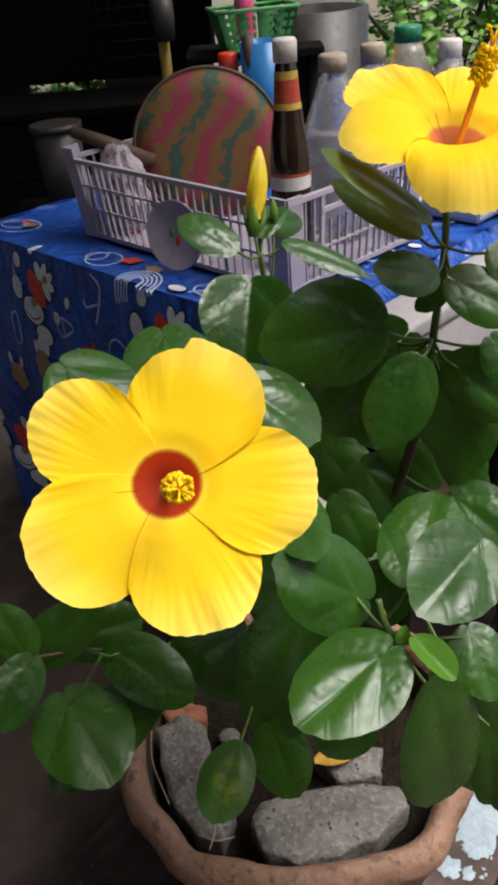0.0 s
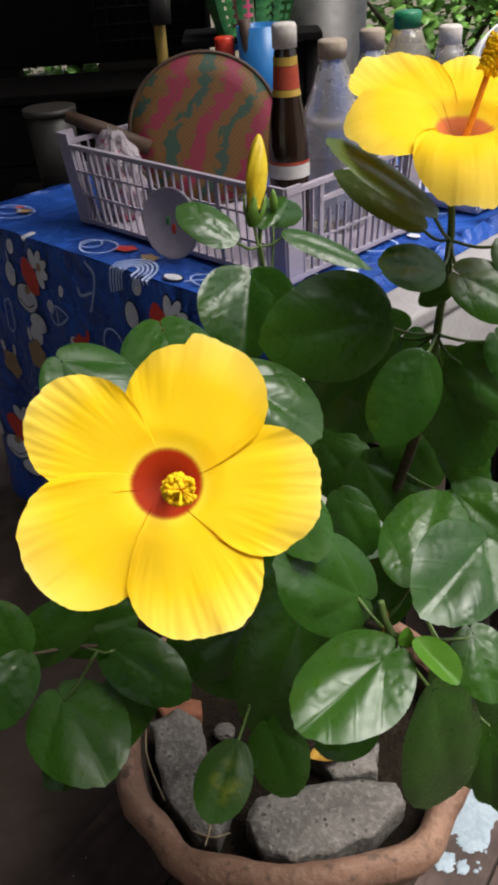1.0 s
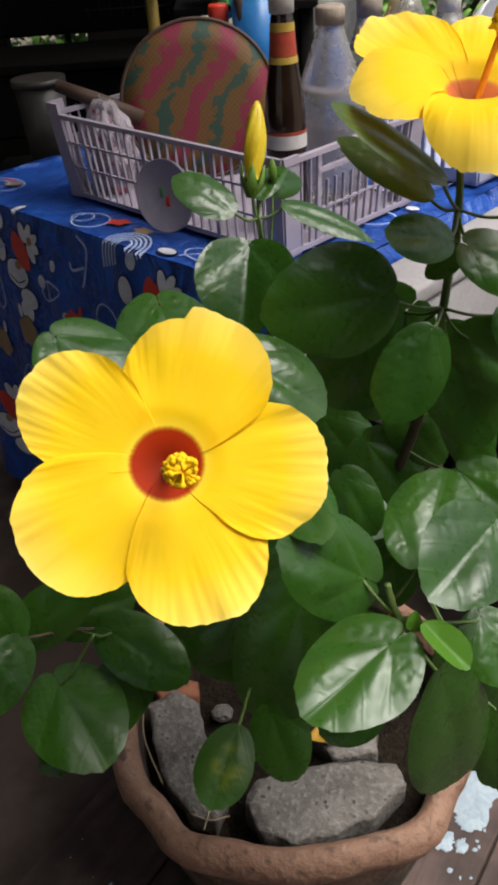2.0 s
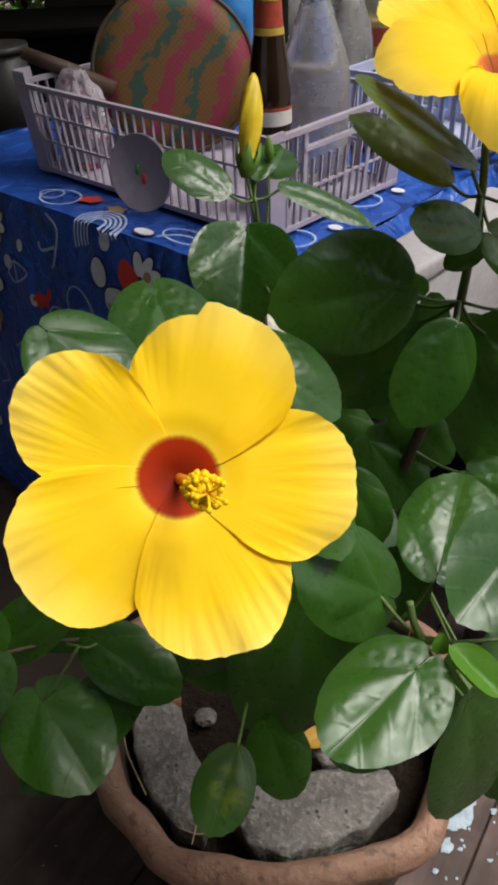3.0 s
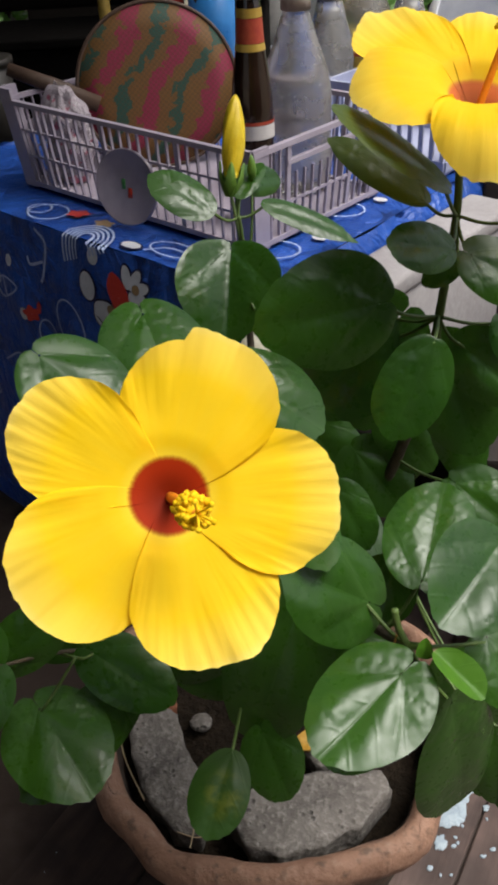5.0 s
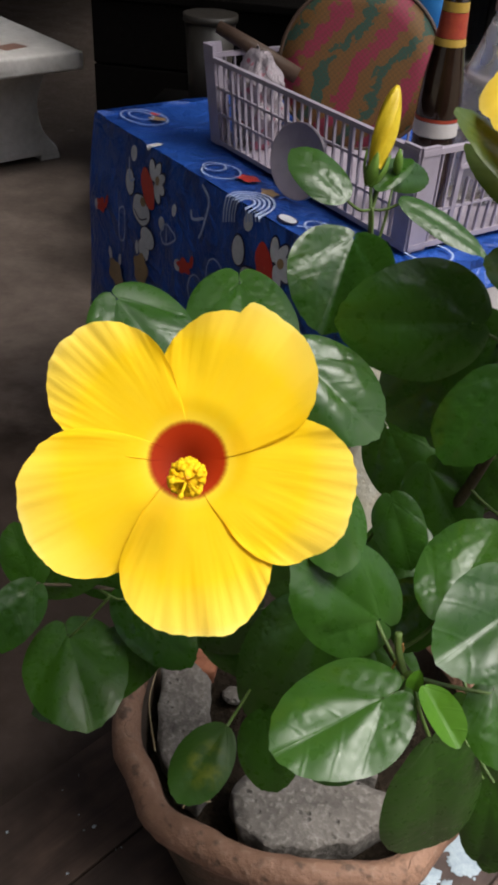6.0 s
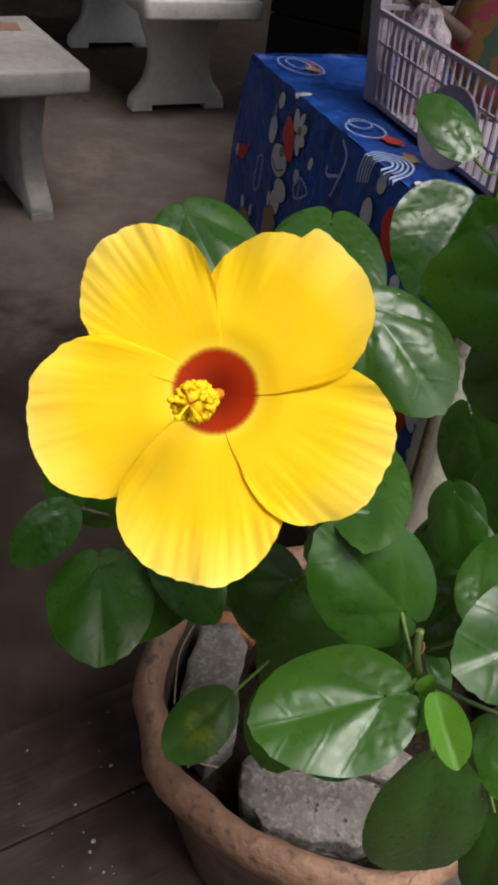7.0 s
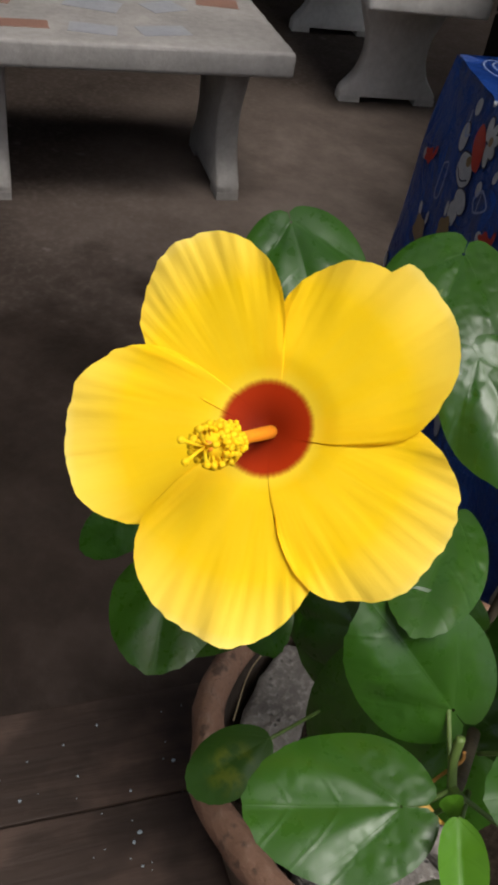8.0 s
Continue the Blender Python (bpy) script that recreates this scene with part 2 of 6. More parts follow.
def floor_material():
    """Old concrete, blotched; damp and plant shade are painted dark round the plant."""
    k = Mat("worn_concrete_floor", (0.1, 0.09, 0.08), 0.6, 0, 0.14)
    big, mid, fine = k.noise(2.2, 5, 0.6), k.noise(11, 5, 0.65), k.noise(70, 4)
    c = k.ramp(big, [(0.3, (0.038, 0.028, 0.022)), (0.7, (0.070, 0.053, 0.044))])
    c = k.mix(k.ramp(mid, [(0.35, 0.45), (0.55, 0.0)]), c, (0.045, 0.034, 0.028))
    c = k.mix(k.ramp(k.noise(17, 3), [(0.66, 0.0), (0.74, 0.35)]), c, (0.24, 0.21, 0.19))
    c = k.mix(k.ramp(fine, [(0.45, 0.0), (0.75, 0.3)]), c, (0.17, 0.145, 0.13))
    # paler patch by the benches: the brighter light there is painted in
    q = k.node("ShaderNodeMapping", Vector=k.coord(), Location=(0.72, -2.15, 0.0))
    e = k.node("ShaderNodeVectorMath", Vector=q.outputs[0])
    e.operation = 'LENGTH'
    dry = k.ramp(k.math('ADD', e.outputs["Value"], k.math('MULTIPLY', k.math('SUBTRACT', k.noise(3, 4), 0.5), 0.8)), [(0.45, 0.75), (1.0, 0.0)])
    c = k.mix(dry, c, k.ramp(mid, [(0.35, (0.14, 0.108, 0.09)), (0.65, (0.215, 0.172, 0.148))]))
    # damp and the plant's shade share one dark soft-edged patch in the colour
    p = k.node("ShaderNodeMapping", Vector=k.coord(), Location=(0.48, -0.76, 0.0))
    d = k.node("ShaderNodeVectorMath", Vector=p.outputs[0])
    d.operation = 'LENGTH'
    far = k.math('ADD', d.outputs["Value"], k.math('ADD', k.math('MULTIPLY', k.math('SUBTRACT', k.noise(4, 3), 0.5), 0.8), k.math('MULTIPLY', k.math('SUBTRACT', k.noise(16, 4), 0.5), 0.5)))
    damp_shade = k.ramp(far, [(0.52, 1.0), (0.86, 0.0)])
    c = k.mix(k.math('MULTIPLY', damp_shade, 0.88), c, k.ramp(k.noise(5, 4, 0.55), [(0.36, (0.014, 0.0092, 0.007)), (0.52, (0.025, 0.017, 0.0135)), (0.66, (0.050, 0.036, 0.030))]))
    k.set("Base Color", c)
    k.set("Roughness", k.math('SUBTRACT', k.ramp(mid, [(0.3, 0.55), (0.7, 0.75)]), k.math('MULTIPLY', damp_shade, 0.04)))
    k.bump(k.math('ADD', fine, mid), 0.3, 0.004)
    return k.m


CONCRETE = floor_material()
# two tones of one stone: the nearer bench dirtier and painted less lit
WORN_DIM_TERRAZZO = stained("dirty_dim_terrazzo", (0.22, 0.205, 0.192), (0.40, 0.375, 0.355), 0.65, 7, 60, 0.5, 0.004)
TERRAZZO = stained("white_terrazzo", (0.56, 0.53, 0.50), (0.82, 0.79, 0.76), 0.6, 9, 60, 0.5, 0.004)
CRATE = stained("lilac_white_crate_plastic", (0.29, 0.25, 0.30), (0.40, 0.35, 0.41), 0.45, 9, 80, 0.1, 0.001)
WHITE = stained("white_plastic", (0.62, 0.62, 0.62), (0.80, 0.80, 0.80), 0.4, 12, 90, 0.1, 0.001)
# near black: the deep shade of the shed is in this colour
BLACKWOOD = stained("shade_black_boards", (0.002, 0.0016, 0.0012), (0.007, 0.0055, 0.0045), 0.95, 3, 50, 0.4, 0.004, 0.1)
PATH_EARTH = stained("garden_earth", (0.10, 0.085, 0.06), (0.20, 0.17, 0.12), 0.95, 2, 30, 0.6, 0.02)


def wood_material(name, dark, light, damp_shade=True):
    k = Mat(name, light, 0.6, 0, 0.25)
    m = k.node("ShaderNodeMapping", Vector=k.coord(), Scale=(28.0, 2.2, 28.0))
    grain = k.noise(2.0, 6, 0.65, m.outputs[0], 0.6)
    big = k.noise(5.0, 4, 0.6)
    c = k.mix(k.ramp(grain, [(0.3, 0.0), (0.7, 1.0)]), dark, light)
    c = k.mix(k.math('MULTIPLY', k.random(), 0.5), c, tuple(x * 0.6 for x in light))
    stain = k.ramp(big, [(0.44, 1.0), (0.60, 0.0)])
    c = k.mix(k.math('MULTIPLY', stain, 0.75), c, tuple(x * 0.4 for x in dark))
    fleck = k.node("ShaderNodeTexVoronoi", Scale=30.0, Vector=k.coord())
    c = k.mix(k.math('MULTIPLY', k.ramp(fleck.outputs["Distance"], [(0.04, 0.8), (0.06, 0.0)]), k.ramp(k.noise(9, 2), [(0.5, 0.0), (0.56, 1.0)])), c, (0.30, 0.38, 0.42))
    k.set("Base Color", c)
    k.set("Roughness", k.ramp(big, [(0.42, 0.6), (0.55, 0.78)]))
    k.bump(grain, 0.6, 0.003)
    return k.m


# left-hand planks darker: damp, plus the shade on them in the colour
PLANK_DAMP_SHADE = wood_material("damp_shaded_plank", (0.033, 0.021, 0.0155, 1), (0.14, 0.092, 0.072, 1))
PLANK_DRY = wood_material("dry_weathered_plank", (0.085, 0.058, 0.05, 1), (0.175, 0.12, 0.104, 1))


def fabric(name):
    k = Mat(name, (0.012, 0.06, 0.30), 0.38, 0, 0.5)
    big = k.noise(7, 4)
    k.set("Base Color", k.ramp(big, [(0.3, (0.009, 0.048, 0.25)), (0.7, (0.020, 0.092, 0.42))]))
    fold = k.math('ABSOLUTE', k.math('SUBTRACT', k.noise(9, 3, 0.5, dist=1.2), 0.5))
    k.bump(k.math('ADD', k.math('ADD', k.noise(22, 5, 0.6, dist=0.8), k.math('MULTIPLY', fold, 2.2)), k.math('MULTIPLY', k.noise(300, 2), 0.1)), 0.9, 0.012)
    return k.m


BLUE_CLOTH = fabric("blue_vinyl_cloth")
INK_WHITE = stained("printed_white", (0.45, 0.47, 0.52), (0.66, 0.66, 0.68), 0.4, 60, 300, 0.1, 0.001)
INK_LINE = stained("printed_pale_blue", (0.30, 0.38, 0.60), (0.42, 0.50, 0.70), 0.4, 60, 300, 0.1, 0.001)
INK_RED = stained("printed_red", (0.45, 0.03, 0.025), (0.60, 0.06, 0.04), 0.4, 60, 300, 0.1, 0.001)
INK_DARK = stained("printed_dark", (0.01, 0.012, 0.05), (0.03, 0.03, 0.08), 0.4, 60, 300, 0.1, 0.001)
INK_OCHRE = stained("printed_ochre", (0.25, 0.16, 0.08), (0.36, 0.24, 0.12), 0.4, 60, 300, 0.1, 0.001)
MESH_WIRE = stained("dark_wire", (0.03, 0.03, 0.03), (0.08, 0.075, 0.07), 0.5, 60, 300, 0.1, 0.001, metal=0.6)

# ---- ground, floor, walls, roof ----
bm = bmesh.new()
bmesh.ops.create_grid(bm, x_segments=60, y_segments=60, size=1.0)
for v in bm.verts:
    v.co.x, v.co.y = (math.copysign(abs(v.co.x) ** 2.4 * 150, v.co.x), math.copysign(abs(v.co.y) ** 2.4 * 150, v.co.y))
    v.co.z = -0.03 + 0.012 * noise.noise(v.co * 0.8)
tagged(part("ground", bm, PATH_EARTH), "bare brown earth of the garden beyond the floor", "ground", kind="structure")

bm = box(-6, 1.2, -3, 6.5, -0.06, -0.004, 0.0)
tagged(part("floor", bm, CONCRETE, smooth=False), "worn dark concrete floor, damp and shade painted round the pot", "floor", kind="structure")

DIR, SIDE = vec(0.58, 0.815, 0).normalized(), vec(0.815, -0.58, 0).normalized()
floor_boards = tagged(new("plank_floor"), "weathered brown wooden planks lying on the floor", "floor", kind="structure")

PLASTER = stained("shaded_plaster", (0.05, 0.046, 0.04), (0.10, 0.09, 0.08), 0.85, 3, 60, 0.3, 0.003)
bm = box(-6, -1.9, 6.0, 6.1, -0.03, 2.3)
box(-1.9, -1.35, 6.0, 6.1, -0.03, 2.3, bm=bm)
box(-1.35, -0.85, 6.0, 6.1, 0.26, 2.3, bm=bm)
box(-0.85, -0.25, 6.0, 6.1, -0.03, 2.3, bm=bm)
tagged(part("wall_back", bm, BLACKWOOD, smooth=False), "near-black board wall at the back", "wall", kind="structure")
# out of view, added to keep light from the left off the floor
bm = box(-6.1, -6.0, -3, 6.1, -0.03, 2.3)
tagged(part("wall_left", bm, BLACKWOOD, smooth=False), "unseen dark board wall closing the left side", "wall", kind="structure")
# panels out of view block the sky; gaps between them light the benches
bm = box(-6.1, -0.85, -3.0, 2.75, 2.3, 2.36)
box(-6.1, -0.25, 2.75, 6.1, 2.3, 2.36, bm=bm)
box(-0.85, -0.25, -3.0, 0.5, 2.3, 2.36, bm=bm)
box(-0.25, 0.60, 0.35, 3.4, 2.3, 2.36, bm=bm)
tagged(part("ceiling", bm, BLACKWOOD, smooth=False), "unseen roof panels placed to shade the table and floor", "ceiling", kind="structure")

# added out of view; its dark tone keeps front light and reflections low
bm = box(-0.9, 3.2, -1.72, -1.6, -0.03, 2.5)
tagged(part("front_light_blocker", bm, PLASTER, smooth=False), "unseen added wall that keeps the front light low", "wall", kind="structure")
# added board: stops garden light from reaching the area behind the table
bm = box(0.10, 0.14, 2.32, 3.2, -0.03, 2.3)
tagged(part("partition_light_blocker", bm, BLACKWOOD, smooth=False), "added dark board that blocks garden light behind the table", "wall", kind="structure")


# ---- stone benches ----
def slab_bench(name, label, corner, along, depth, width, long, top, foot_at, inlay, stone):
    along, depth = vec(*along, 0).normalized(), vec(*depth, 0).normalized()
    z = along.cross(depth)
    m = Matrix((along, depth, vec(0, 0, 1))).transposed().to_4x4()
    m.translation = vec(corner[0], corner[1], 0)
    t = thing(name, label, "bench", m, "stone benches")
    rows = []
    outline = []
    for a, b in (((0, 0), (long, 0)), ((long, 0), (long, width)), ((long, width), (0, width)), ((0, width), (0, 0))):
        outline += [vec(*a, 0).lerp(vec(*b, 0), k / 24) for k in range(24)]
    mid = vec(long / 2, width / 2, 0)
    for inset, z in ((0.5, top - 0.055), (0.006, top - 0.055), (0.001, top - 0.052), (0.0, top - 0.046), (0.0, top - 0.009), (0.002, top - 0.002), (0.007, top), (0.03, top), (0.5, top)):
        row = []
        for p in outline:
            q = p + vec(math.copysign(min(inset, abs(mid.x - p.x)), mid.x - p.x), math.copysign(min(inset, abs(mid.y - p.y)), mid.y - p.y), 0)
            if inset < 0.02:
                q += noise.noise_vector(p * 35 + vec(0, 0, z * 60)) * 0.0018
            row.append(vec(q.x, q.y, z if inset > 0.02 else z + 0.001 * noise.noise(p * 30)))
        rows.append(row)
    bm = bmesh.new()
    v = grid(bm, rows[1:-1], closed=True)
    bm.faces.new(v[0]), bm.faces.new(v[-1])
    bmesh.ops.recalc_face_normals(bm, faces=bm.faces)
    part("seat_slab", bm, stone, t)
    rough = [(0.014, 0.157), (0.028, 0.156), (0.045, 0.144), (0.08, 0.116), (0.12, 0.101), (0.16, 0.097), (0.20, 0.103), (0.25, 0.124), (0.29, 0.134), (top - 0.05, 0.135)]
    prof = [(q.x, q.y) for q in smooth_path([vec(a, b, 0) for a, b in rough], 4)]
    for x in foot_at:
        c = width / 2
        half = [(w, zz) for zz, w in prof]
        bm = bmesh.new()
        rows = []
        # side walls with a rounded edge, front and back closed by strips
        for dx, inn in ((-0.028, 0.006), (-0.022, 0.0), (0.022, 0.0), (0.028, 0.006)):
            rows.append([(x + dx, c - max(0.0, w - inn), max(zz, 0.0)) for w, zz in half] + [(x + dx, c + max(0.0, w - inn), zz) for w, zz in reversed(half)])
        v = grid(bm, rows)
        n = len(half)
        for row in (v[0], v[-1]):
            for k in range(n - 1):
                bm.faces.new((row[k], row[k + 1], row[2 * n - 2 - k], row[2 * n - 1 - k]))
        bmesh.ops.recalc_face_normals(bm, faces=bm.faces)
        # an arched opening at the foot
        for vert in bm.verts:
            if vert.co.z < 0.001:
                vert.co.z = 0.0
        ped = part("pedestal", bm, stone, t)
        for s in (-1, 1):
            part("foot", box(x - 0.027, x + 0.027, c + s * 0.125 - 0.034, c + s * 0.125 + 0.032, -0.004, 0.0145), stone, ped, smooth=False)
    for x, y, w, d, a, mat in inlay:
        bm = box(-w / 2, w / 2, -d / 2, d / 2, -0.004, 0.001, m=pose(x, y, top, 0, 0, a))
        part("inlaid_tile", bm, mat, t, smooth=False)
    return t


TILE_RED = stained("red_brown_tile", (0.22, 0.12, 0.09), (0.34, 0.19, 0.15), 0.5, 20, 90)
TILE_GREY = stained("blue_grey_tile", (0.25, 0.255, 0.28), (0.38, 0.38, 0.41), 0.5, 20, 90)
slab_bench("stone_bench", "white terrazzo bench with inlaid tile pieces on the floor", (-0.95, 1.855), (-0.59, -0.80), (-0.80, 0.59), 0.42, 0.80, 0.36, (0.10, 0.63),
           [(0.10, 0.33, 0.10, 0.07, 8, TILE_RED), (0.27, 0.10, 0.11, 0.06, -12, TILE_GREY), (0.42, 0.09, 0.10, 0.06, 10, TILE_GREY), (0.40, 0.26, 0.12, 0.08, 20, TILE_GREY),
            (0.58, 0.10, 0.14, 0.05, 0, TILE_RED), (0.24, 0.27, 0.09, 0.07, -25, TILE_GREY), (0.62, 0.28, 0.10, 0.09, 15, TILE_RED)], WORN_DIM_TERRAZZO)
slab_bench("stone_bench", "white terrazzo bench with an hourglass pedestal near the wall", (-0.93, 2.77), (-0.76, 0.65), (-0.65, -0.76), 0.36, 1.0, 0.36, (0.19, 0.86),
           [(0.13, 0.17, 0.06, 0.08, 15, TILE_RED), (0.32, 0.25, 0.10, 0.07, -10, TILE_GREY), (0.5, 0.12, 0.1, 0.08, 12, TILE_GREY)], TERRAZZO)

# ---- table with the blue cloth ----
TM = Matrix(((0.7071, 0.7071, 0, -0.42), (-0.7071, 0.7071, 0, 1.48), (0, 0, 1, 0.574), (0, 0, 0, 1)))
TW, TD = 0.70, 0.85
table = thing("low_table", "low wooden table hidden under a blue cloth", "table", TM)
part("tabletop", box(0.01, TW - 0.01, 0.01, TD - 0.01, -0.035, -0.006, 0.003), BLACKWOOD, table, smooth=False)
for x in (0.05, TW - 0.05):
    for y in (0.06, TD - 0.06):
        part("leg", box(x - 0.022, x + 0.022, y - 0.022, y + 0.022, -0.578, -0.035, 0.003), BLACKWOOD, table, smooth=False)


def skirt(length, down, seed):
    """Rows of points of a hanging side: x along, y out, z down."""
    rows = []
    for i in range(13):
        f = i / 12
        row = []
        for j in range(61):
            x = length * j / 60
            fold = 0.5 + 0.5 * math.sin(x * 34 + 2 * noise.noise(vec(x * 5, seed, 0)))
            out = 0.006 + 0.012 * math.sin(min(1, f * 4) * math.pi / 2) + f * (0.012 + 0.016 * fold) + 0.006 * noise.noise(vec(x * 12, f * 4, seed))
            row.append((x, -out, -down * f + 0.003))
        rows.append(row)
    return rows


bm = bmesh.new()
rows = []
for i in range(25):
    rows.append([(TW * j / 24, TD * i / 24, 0.002 * noise.noise(vec(j * 0.7, i * 0.7, 3))) for j in range(25)])
grid(bm, rows)
grid(bm, skirt(TW, 0.53, 1.0))
for r, turn in ((skirt(TD, 0.5, 4.0), pose(0, TD, 0, 0, 0, -90)), (skirt(TD, 0.12, 7.0), pose(TW, 0, 0, 0, 0, 90)), (skirt(TW, 0.3, 9.0), pose(TW, TD, 0, 0, 0, 180))):
    own = [[turn @ vec(*p) for p in row] for row in r]
    grid(bm, own)
bmesh.ops.remove_doubles(bm, verts=bm.verts, dist=0.007)
bmesh.ops.recalc_face_normals(bm, faces=bm.faces)
cloth = part("tablecloth", bm, BLUE_CLOTH)
cloth.matrix_world = TM
tagged(cloth, "glossy blue vinyl tablecloth with white and red printed shapes", "tablecloth")


def cloth_point(x, d, lift=0.0):
    """A point on the cloth: d above 0 lies back on the top, below 0 hangs down the front."""
    if d >= 0:
        return vec(x, d, 0.003 + lift)
    f = -d / 0.53
    fold = 0.5 + 0.5 * math.sin(x * 34 + 2 * noise.noise(vec(x * 5, 1.0, 0)))
    out = 0.006 + 0.012 * math.sin(min(1, f * 4) * math.pi / 2) + f * (0.012 + 0.016 * fold) + 0.006 * noise.noise(vec(x * 12, f * 4, 1.0))
    return vec(x, -out - 0.0016 - lift, d + 0.003)


def blot(x, d, w, h, material, turn=0.0, wave=0.0, n=28):
    """A printed rounded shape on the cloth; white ones have a dark outline."""
    if material == INK_WHITE and w > 0.02:
        blot(x, d, w + 0.005, h + 0.005, INK_DARK, turn, wave, n)
    lift = {INK_DARK: 0.0, INK_WHITE: 0.0007, INK_RED: 0.0014, INK_OCHRE: 0.0018}[material]
    bm = bmesh.new()
    c, s = math.cos(radians(turn)), math.sin(radians(turn))
    rings = []
    for r in (0.02, 0.2, 0.4, 0.6, 0.8, 1.0):
        ring = []
        for k in range(n):
            a = 2 * math.pi * k / n
            q = r * (1 + wave * math.sin(5 * a + x * 40))
            px, py = w / 2 * q * math.cos(a), h / 2 * q * math.sin(a)
            ring.append(cloth_point(x + px * c - py * s, d + px * s + py * c, lift))
        rings.append(ring)
    v = grid(bm, rings, closed=True)
    bm.faces.new(v[0])
    return part("printed_shape", bm, material, cloth)


def stroke(points, width, material=INK_LINE):
    """A printed line on the cloth."""
    bm = bmesh.new()
    pts = smooth_path([vec(a, b, 0) for a, b in points], 5)
    rows = []
    for i, p in enumerate(pts):
        t = (pts[min(i + 1, len(pts) - 1)] - pts[max(i - 1, 0)]).normalized()
        o = vec(-t.y, t.x, 0) * width / 2
        rows.append([cloth_point(p.x - o.x, p.y - o.y, 0.002), cloth_point(p.x + o.x, p.y + o.y, 0.002)])
    grid(bm, rows)
    return part("printed_line", bm, material, cloth)


def ringline(x, d, w, h, turn=0.0, width=0.0025, part_of=1.0, material=INK_LINE):
    c, s = math.cos(radians(turn)), math.sin(radians(turn))
    pts = []
    for k in range(11):
        a = 2 * math.pi * k / 10 * part_of
        px, py = w / 2 * math.cos(a), h / 2 * math.sin(a)
        pts.append((x + px * c - py * s, d + px * s + py * c))
    return stroke(pts, width, material)


def motif(x, d, k=1.0, turn=0.0):
    """A cluster of red, white and dark printed shapes."""
    c, s = math.cos(radians(turn)), math.sin(radians(turn))

    def at(px, py):
        return x + 1.25 * k * (px * c - py * s), d + k * (px * s + py * c)
    for q in range(5):
        a = radians(-55 + 40 * q)
        blot(*at(0.006 + 0.013 * math.cos(a), 0.014 + 0.013 * math.sin(a)), 0.024 * k, 0.012 * k, INK_WHITE, turn + math.degrees(a))
    blot(*at(0.014, 0.018), 0.010 * k, 0.010 * k, INK_OCHRE, turn)
    blot(*at(-0.003, 0.004), 0.026 * k, 0.050 * k, INK_RED, turn + 30, 0.04)
    blot(*at(-0.016, -0.024), 0.042 * k, 0.034 * k, INK_WHITE, turn - 20, 0.03)
    blot(*at(-0.011, -0.013), 0.012 * k, 0.011 * k, INK_OCHRE, turn)
    stroke([at(-0.028, -0.026), at(-0.016, -0.035), at(-0.003, -0.030)], 0.0018 * k, INK_DARK)
    blot(*at(-0.040, 0.002), 0.022 * k, 0.030 * k, INK_WHITE, turn + 15)
    blot(*at(-0.034, 0.036), 0.016 * k, 0.018 * k, INK_WHITE, turn)
    blot(*at(0.026, -0.026), 0.016 * k, 0.016 * k, INK_WHITE, turn + 60)
    blot(*at(-0.004, -0.054), 0.034 * k, 0.024 * k, INK_WHITE, turn - 15)


motif(0.200, -0.062, 1.25, 6)
motif(0.50, -0.062, 1.25, -4)
motif(0.08, -0.37, 1.35, 10)
motif(0.62, -0.22, 1.35, 0)
motif(0.37, -0.31, 1.35, 4)
blot(0.190, -0.150, 0.026, 0.030, INK_WHITE, 20)
blot(0.277, -0.060, 0.012, 0.017, INK_WHITE, 0)
blot(0.182, 0.004, 0.013, 0.020, INK_WHITE, 0)
blot(0.494, 0.014, 0.030, 0.016, INK_WHITE, 0)
for x, d in ((0.190, -0.185), (0.46, -0.19), (0.10, -0.23)):
    blot(x, d, 0.045, 0.05, INK_OCHRE, 10, 0.12)
    blot(x - 0.006, d - 0.004, 0.022, 0.026, INK_WHITE, 0, 0.1)
    blot(x - 0.018, d + 0.03, 0.010, 0.022, INK_WHITE, 10)
    blot(x + 0.014, d + 0.03, 0.010, 0.022, INK_WHITE, -10)
for x, d in ((0.315, -0.128), (0.05, -0.13)):
    blot(x, d, 0.030, 0.022, INK_RED, 15, 0.2)
    blot(x - 0.016, d - 0.004, 0.016, 0.018, INK_WHITE, 0)
    blot(x + 0.016, d + 0.012, 0.008, 0.02, INK_RED, -10)
stroke([(0.335, -0.005), (0.358, -0.02), (0.352, -0.06), (0.345, -0.075)], 0.004)
stroke([(0.352, -0.045), (0.325, -0.055), (0.318, -0.045)], 0.004)
stroke([(0.245, -0.105), (0.262, -0.085), (0.292, -0.095), (0.262, -0.115), (0.245, -0.105)], 0.003)
stroke([(0.262, -0.085), (0.268, -0.112)], 0.003)
stroke([(0.110, -0.115), (0.128, -0.110), (0.132, -0.155), (0.115, -0.16), (0.110, -0.115)], 0.003)
stroke([(0.13, -0.03), (0.14, -0.06), (0.155, -0.055)], 0.004)
for q in range(5):
    ringline(0.435, -0.02, 0.030 + 0.013 * q, 0.06 + 0.012 * q, 20, 0.003, 0.5)
ringline(0.40, -0.12, 0.05, 0.07, 25)
ringline(0.345, -0.155, 0.04, 0.05, 0)
ringline(0.06, 0.05, 0.09, 0.06, 10)
ringline(0.05, 0.05, 0.05, 0.03, 10)
blot(0.075, 0.065, 0.03, 0.018, INK_OCHRE, 30, 0.1)
blot(0.05, 0.075, 0.018, 0.012, INK_RED, 30, 0.1)
ringline(0.32, 0.028, 0.06, 0.05, 0)
